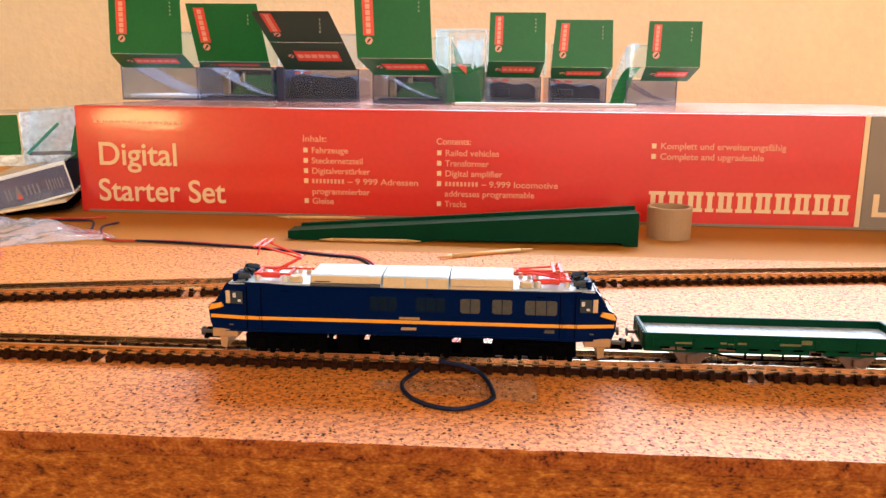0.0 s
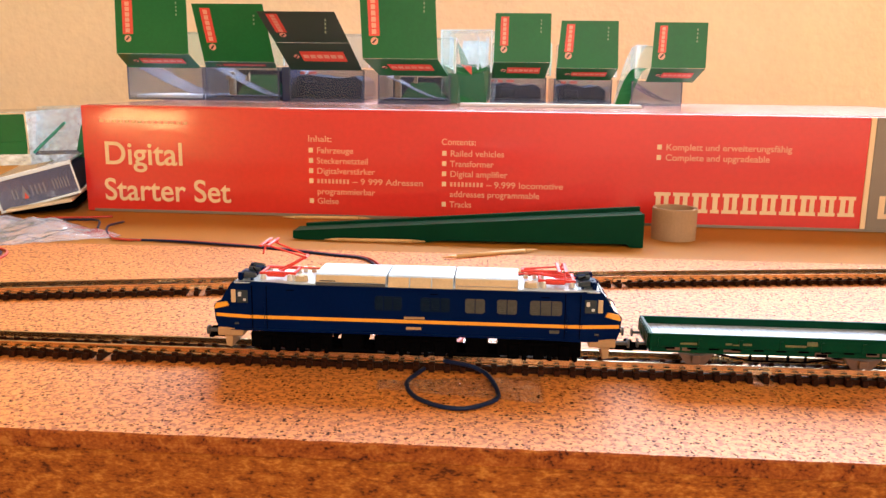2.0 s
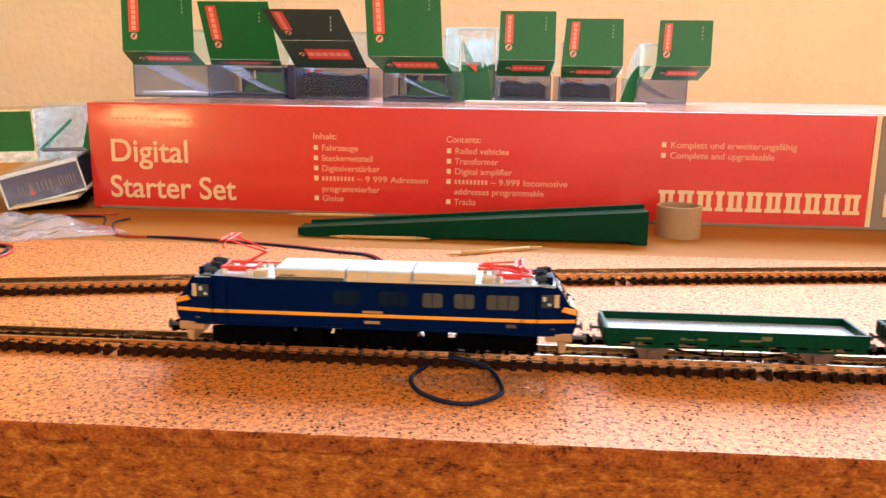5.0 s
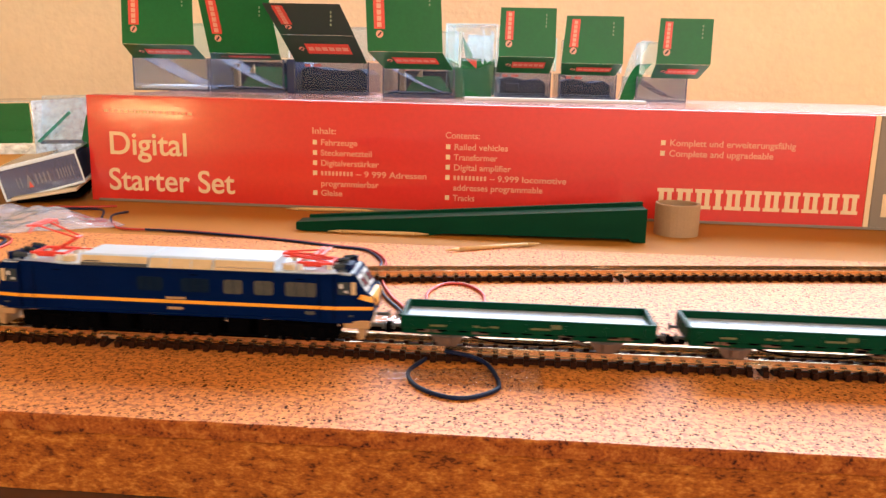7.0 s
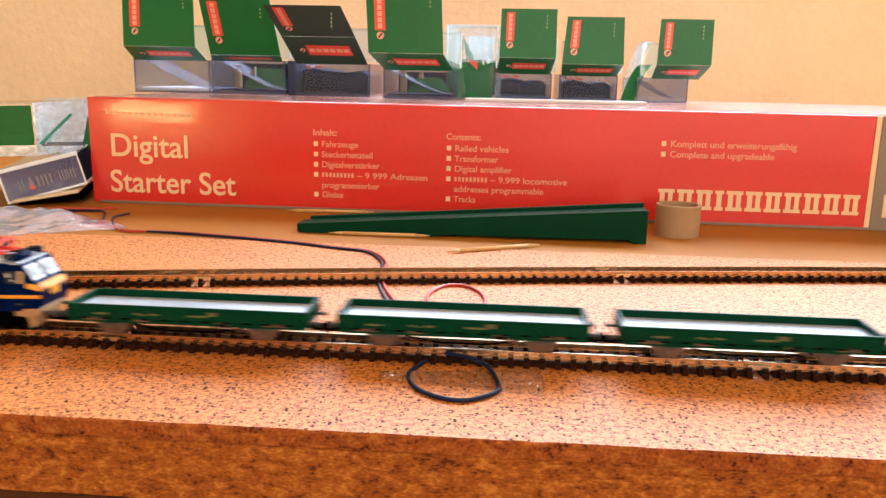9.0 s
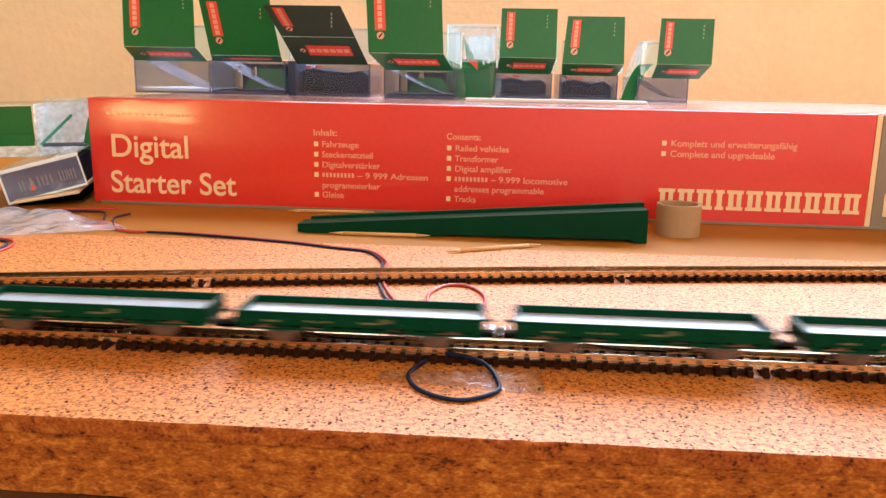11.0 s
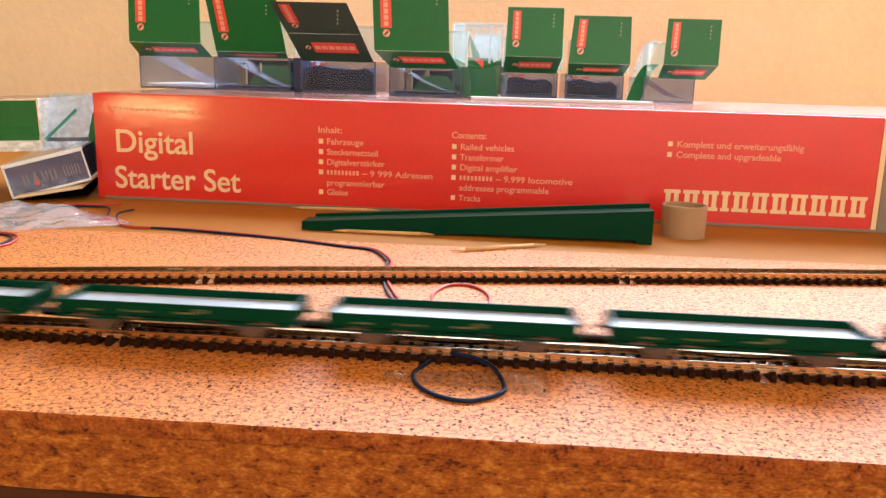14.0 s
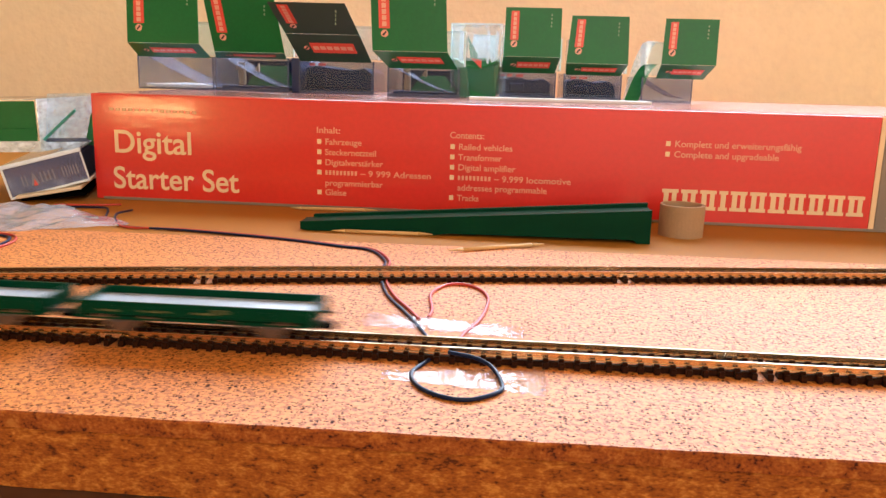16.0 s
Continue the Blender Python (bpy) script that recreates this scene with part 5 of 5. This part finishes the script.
# ---- plastic bag ----
def film(name, x0, x1, y0, y1, nx, ny, height, outline, material, label, category, seed, foot=0.0012, freq=60.0):
    """A crumpled piece of clear film, cut to an outline."""
    bm = bmesh.new()
    grid = {}
    for i in range(nx + 1):
        for j in range(ny + 1):
            u, v = i / nx, j / ny
            a, b = outline(u)
            x, y = x0 + (x1 - x0) * u, y0 + (y1 - y0) * (a + (b - a) * v)
            q = Vector((x * freq + seed, y * freq, 0))
            h = abs(noise.noise(q)) * 0.9 + abs(noise.noise(q * 2.7)) * 0.5 + abs(noise.noise(q * 6)) * 0.2
            edge = min(1, 5 * min(u, 1 - u, v, 1 - v))
            grid[i, j] = bm.verts.new((x, y, foot * 0.3 + height * h * (0.25 + 0.75 * edge)))
    for i in range(nx):
        for j in range(ny):
            bm.faces.new((grid[i, j], grid[i + 1, j], grid[i + 1, j + 1], grid[i, j + 1]))
    r = bmesh.ops.extrude_face_region(bm, geom=bm.faces[:])
    for v in r["geom"]:
        if isinstance(v, bmesh.types.BMVert):
            v.co.z += 0.00012
    low = min(v.co.z for v in bm.verts)
    for v in bm.verts:
        v.co.z -= low - 0.0001
    return tagged(part(name, bm, material, smooth=True), label, category)


film("plastic_bag", -0.330, -0.190, 0.144, 0.236, 56, 34, 0.0085, lambda u: (0.02 + 0.42 * u ** 3, 0.98 - 0.48 * u ** 2.5), BAGM, "crumpled clear plastic bag lying on the board", "plastic bag", 4.0, freq=27.0)

# ---- things on the boards ----
rp = thing("incline_ramp", "dark green plastic track incline wedge", "ramp", "", "", pose(0, 0, -0.0003))
part("front_flank", prism([(-0.0945, 0.0008), (-0.0945, 0.0050), (0.0950, 0.0183), (0.0978, 0.0186), (0.0978, 0.0), (0.0908, 0.0), (0.0888, 0.0022), (-0.012, 0.0014), (-0.020, 0.0), (-0.0900, 0.0)], 0.1955, 0.1985, "y", 0.0002), RAMPG, rp, "green sloping side wall")
part("rear_flank", prism([(-0.0905, 0.0), (-0.0905, 0.0066), (0.0935, 0.0200), (0.0978, 0.0203), (0.0978, 0.0)], 0.2110, 0.2140, "y", 0.0002), RAMPG, rp)
part("ramp_deck", prism([(-0.0945, 0.0030), (-0.0945, 0.0048), (0.0978, 0.0182), (0.0978, 0.0150)], 0.1985, 0.2110, "y", 0.0002), RAMPG, rp)
part("end_wall", block(0.0955, 0.0978, 0.1985, 0.2110, 0.0, 0.0150, 0.0002), RAMPG, rp)
tb = bmesh.new()
SEG = 40
ring = [[tb.verts.new((0.1203 + r * math.cos(2 * math.pi * k / SEG), 0.2275 + r * math.sin(2 * math.pi * k / SEG), z)) for k in range(SEG)] for r, z in ((0.0125, -0.0003), (0.0126, 0.0172), (0.0124, 0.0177), (0.0109, 0.0177), (0.0107, 0.0172), (0.0107, -0.0003))]
for a, b in zip(ring, ring[1:] + ring[:1]):
    for k in range(SEG):
        tb.faces.new((a[k], a[(k + 1) % SEG], b[(k + 1) % SEG], b[k]))
tagged(part("tape_core", tb, TUBE, smooth=False), "empty brown cardboard tape roll core", "cardboard ring")


def pick(p, q, r=0.0010):
    p, q = Vector(p), Vector(q)
    a, b = p + (q - p) * 0.14, p + (q - p) * 0.86
    bm = rod(p, a, 0.0002, r, 12)
    rod(a, b, r, r, 12, bm)
    rod(b, q, r, 0.0002, 12, bm)
    return tagged(part("toothpick", bm, WOODP, smooth=True), "pale pointed wooden toothpick lying on the board", "toothpick", "toothpicks")


pick((-0.0081, 0.1518, 0.0012), (0.0403, 0.1792, 0.0009))
pick((-0.0760, 0.1925, 0.0008), (-0.0200, 0.1935, 0.0008))
pick((-0.118, 0.262, 0.0008), (-0.062, 0.2655, 0.0008))

R_ = 0.00068


def wire(name, pts, material, label):
    return tagged(part(name, tube(pts, R_), material, smooth=True), label, "wire")


main = [(-0.262, 0.233, R_), (-0.236, 0.236, R_), (-0.221, 0.226, 0.002), (-0.212, 0.206, R_)]
wire("blue_wire", main, BLUEW, "thin dark blue wire curling beside the box")
wire("red_wire", [(-0.2440, 0.1500, R_), (-0.2300, 0.1450, R_), (-0.2225, 0.1330, R_), (-0.2215, 0.1200, R_), (-0.2290, 0.1080, R_)], REDW, "thin red wire curling at the cork end")
wire("blue_wire", [(-0.2440, 0.1465, R_), (-0.2310, 0.1420, R_), (-0.2250, 0.1310, R_), (-0.2245, 0.1200, R_), (-0.2310, 0.1090, R_)], BLUEW, "thin blue wire curling at the cork end")
wire("red_wire", [(-0.262, 0.2395, R_), (-0.240, 0.244, R_), (-0.224, 0.250, R_)], REDW, "thin red wire beside the box")
lead = [(-0.2083, 0.232, R_), (-0.2065, 0.2080, 0.0022), (-0.1975, 0.1900, R_), (-0.1862, 0.1795, R_), (-0.1534, 0.1771, R_), (-0.0973, 0.1650, R_), (-0.0648, 0.1535, R_), (-0.0470, 0.1470, R_), (-0.0365, 0.1260, R_ + 0.0002), (-0.0345, 0.1110, R_ + 0.0002), (-0.0330, 0.0980, R_ + 0.0002), (-0.0312, 0.0850, R_), (-0.0255, 0.0640, R_), (-0.0160, 0.0430, R_), (-0.0098, 0.0280, R_), (-0.0050, 0.0150, R_), (-0.0014, 0.0040, R_), (-0.0023, -0.0060, R_), (-0.0063, -0.0183, R_), (-0.0031, -0.0289, R_), (0.0044, -0.0354, R_), (0.0119, -0.0362, R_), (0.0189, -0.0304, R_), (0.0204, -0.0244, R_), (0.0174, -0.0130, 0.0015), (0.0119, -0.0088, 0.0029), (0.0036, -0.0064, 0.0034)]
wire("blue_wire", lead, BLUEW, "dark blue wire running under the rails into a loop")
side = [(-0.2030, 0.2010, R_), (-0.1965, 0.1880, R_), (-0.1840, 0.1782, R_), (-0.1530, 0.1789, R_), (-0.0970, 0.1668, R_), (-0.0640, 0.1553, R_), (-0.0455, 0.1485, R_), (-0.0345, 0.1265, R_ + 0.0002), (-0.0326, 0.1110, R_ + 0.0002), (-0.0310, 0.0980, R_ + 0.0002), (-0.0292, 0.0850, R_), (-0.0228, 0.0640, R_), (-0.0150, 0.0470, R_), (-0.0100, 0.0350, R_)]
wire("red_wire", side, REDW, "thin red wire running beside the blue wire")
wire("red_wire", [(-0.0070, 0.0380, R_), (-0.0066, 0.0480, R_), (-0.0090, 0.0700, R_), (-0.0045, 0.0850, R_), (0.0030, 0.0880, R_), (0.0098, 0.0815, R_), (0.0138, 0.0680, R_), (0.0130, 0.0480, R_), (0.0105, 0.0330, R_), (0.0070, 0.0220, R_), (0.0050, 0.0080, R_)], REDW, "thin red wire making a loop between the tracks")


def tape(name, x0, x1, y0, y1, outline, seed, label):
    film(name, x0, x1, y0, y1, 70, 30, 0.0016, outline, TAPEM, label, "sticky tape", seed, freq=200.0)


tape("tape_strip", -0.0150, 0.0330, -0.0300, -0.0085, lambda u: (0.32 - 0.30 * u, 0.62 + 0.38 * u), 1.0, "wrinkled clear tape over the blue wire loop")
tape("tape_strip", -0.0300, 0.0275, 0.0190, 0.0440, lambda u: (0.30 - 0.25 * u, 0.95 - 0.35 * u), 2.0, "wrinkled clear tape over the wires between the tracks")
tape("tape_scrap", 0.0960, 0.0990, -0.0100, -0.0086, lambda u: (0.0, 1.0), 5.0, "scrap of clear tape beside the rail")


# ---- movement ----
def motions():
    """The whole train draws off along the straight track."""
    start = 0.0599
    run = [(0.0, start), (3.0, start), (4.1, start), (4.6, 0.0545), (5.2, 0.0410), (5.8, 0.0250), (6.3, 0.0100), (6.5, 0.0041), (7.0, -0.0146), (7.5, -0.0344), (8.0, -0.0571), (8.5, -0.0839), (9.0, -0.1200), (9.5, -0.1635), (10.0, -0.2130), (10.5, -0.2665), (11.0, -0.3235), (11.5, -0.3845), (12.0, -0.4460), (12.5, -0.5090), (13.0, -0.5800), (13.5, -0.6480), (14.0, -0.7256), (14.5, -0.8040), (15.0, -0.8915), (15.5, -0.9732), (16.0, -1.0622)]
    walk(LOCO, [(t, pose(g - 0.0652, 0, 0)) for t, g in run])
    for k, w in enumerate(WAGONS):
        walk(w, [(t, pose(g + 0.0858 * k + 0.0429, 0, 0)) for t, g in run])


motions()
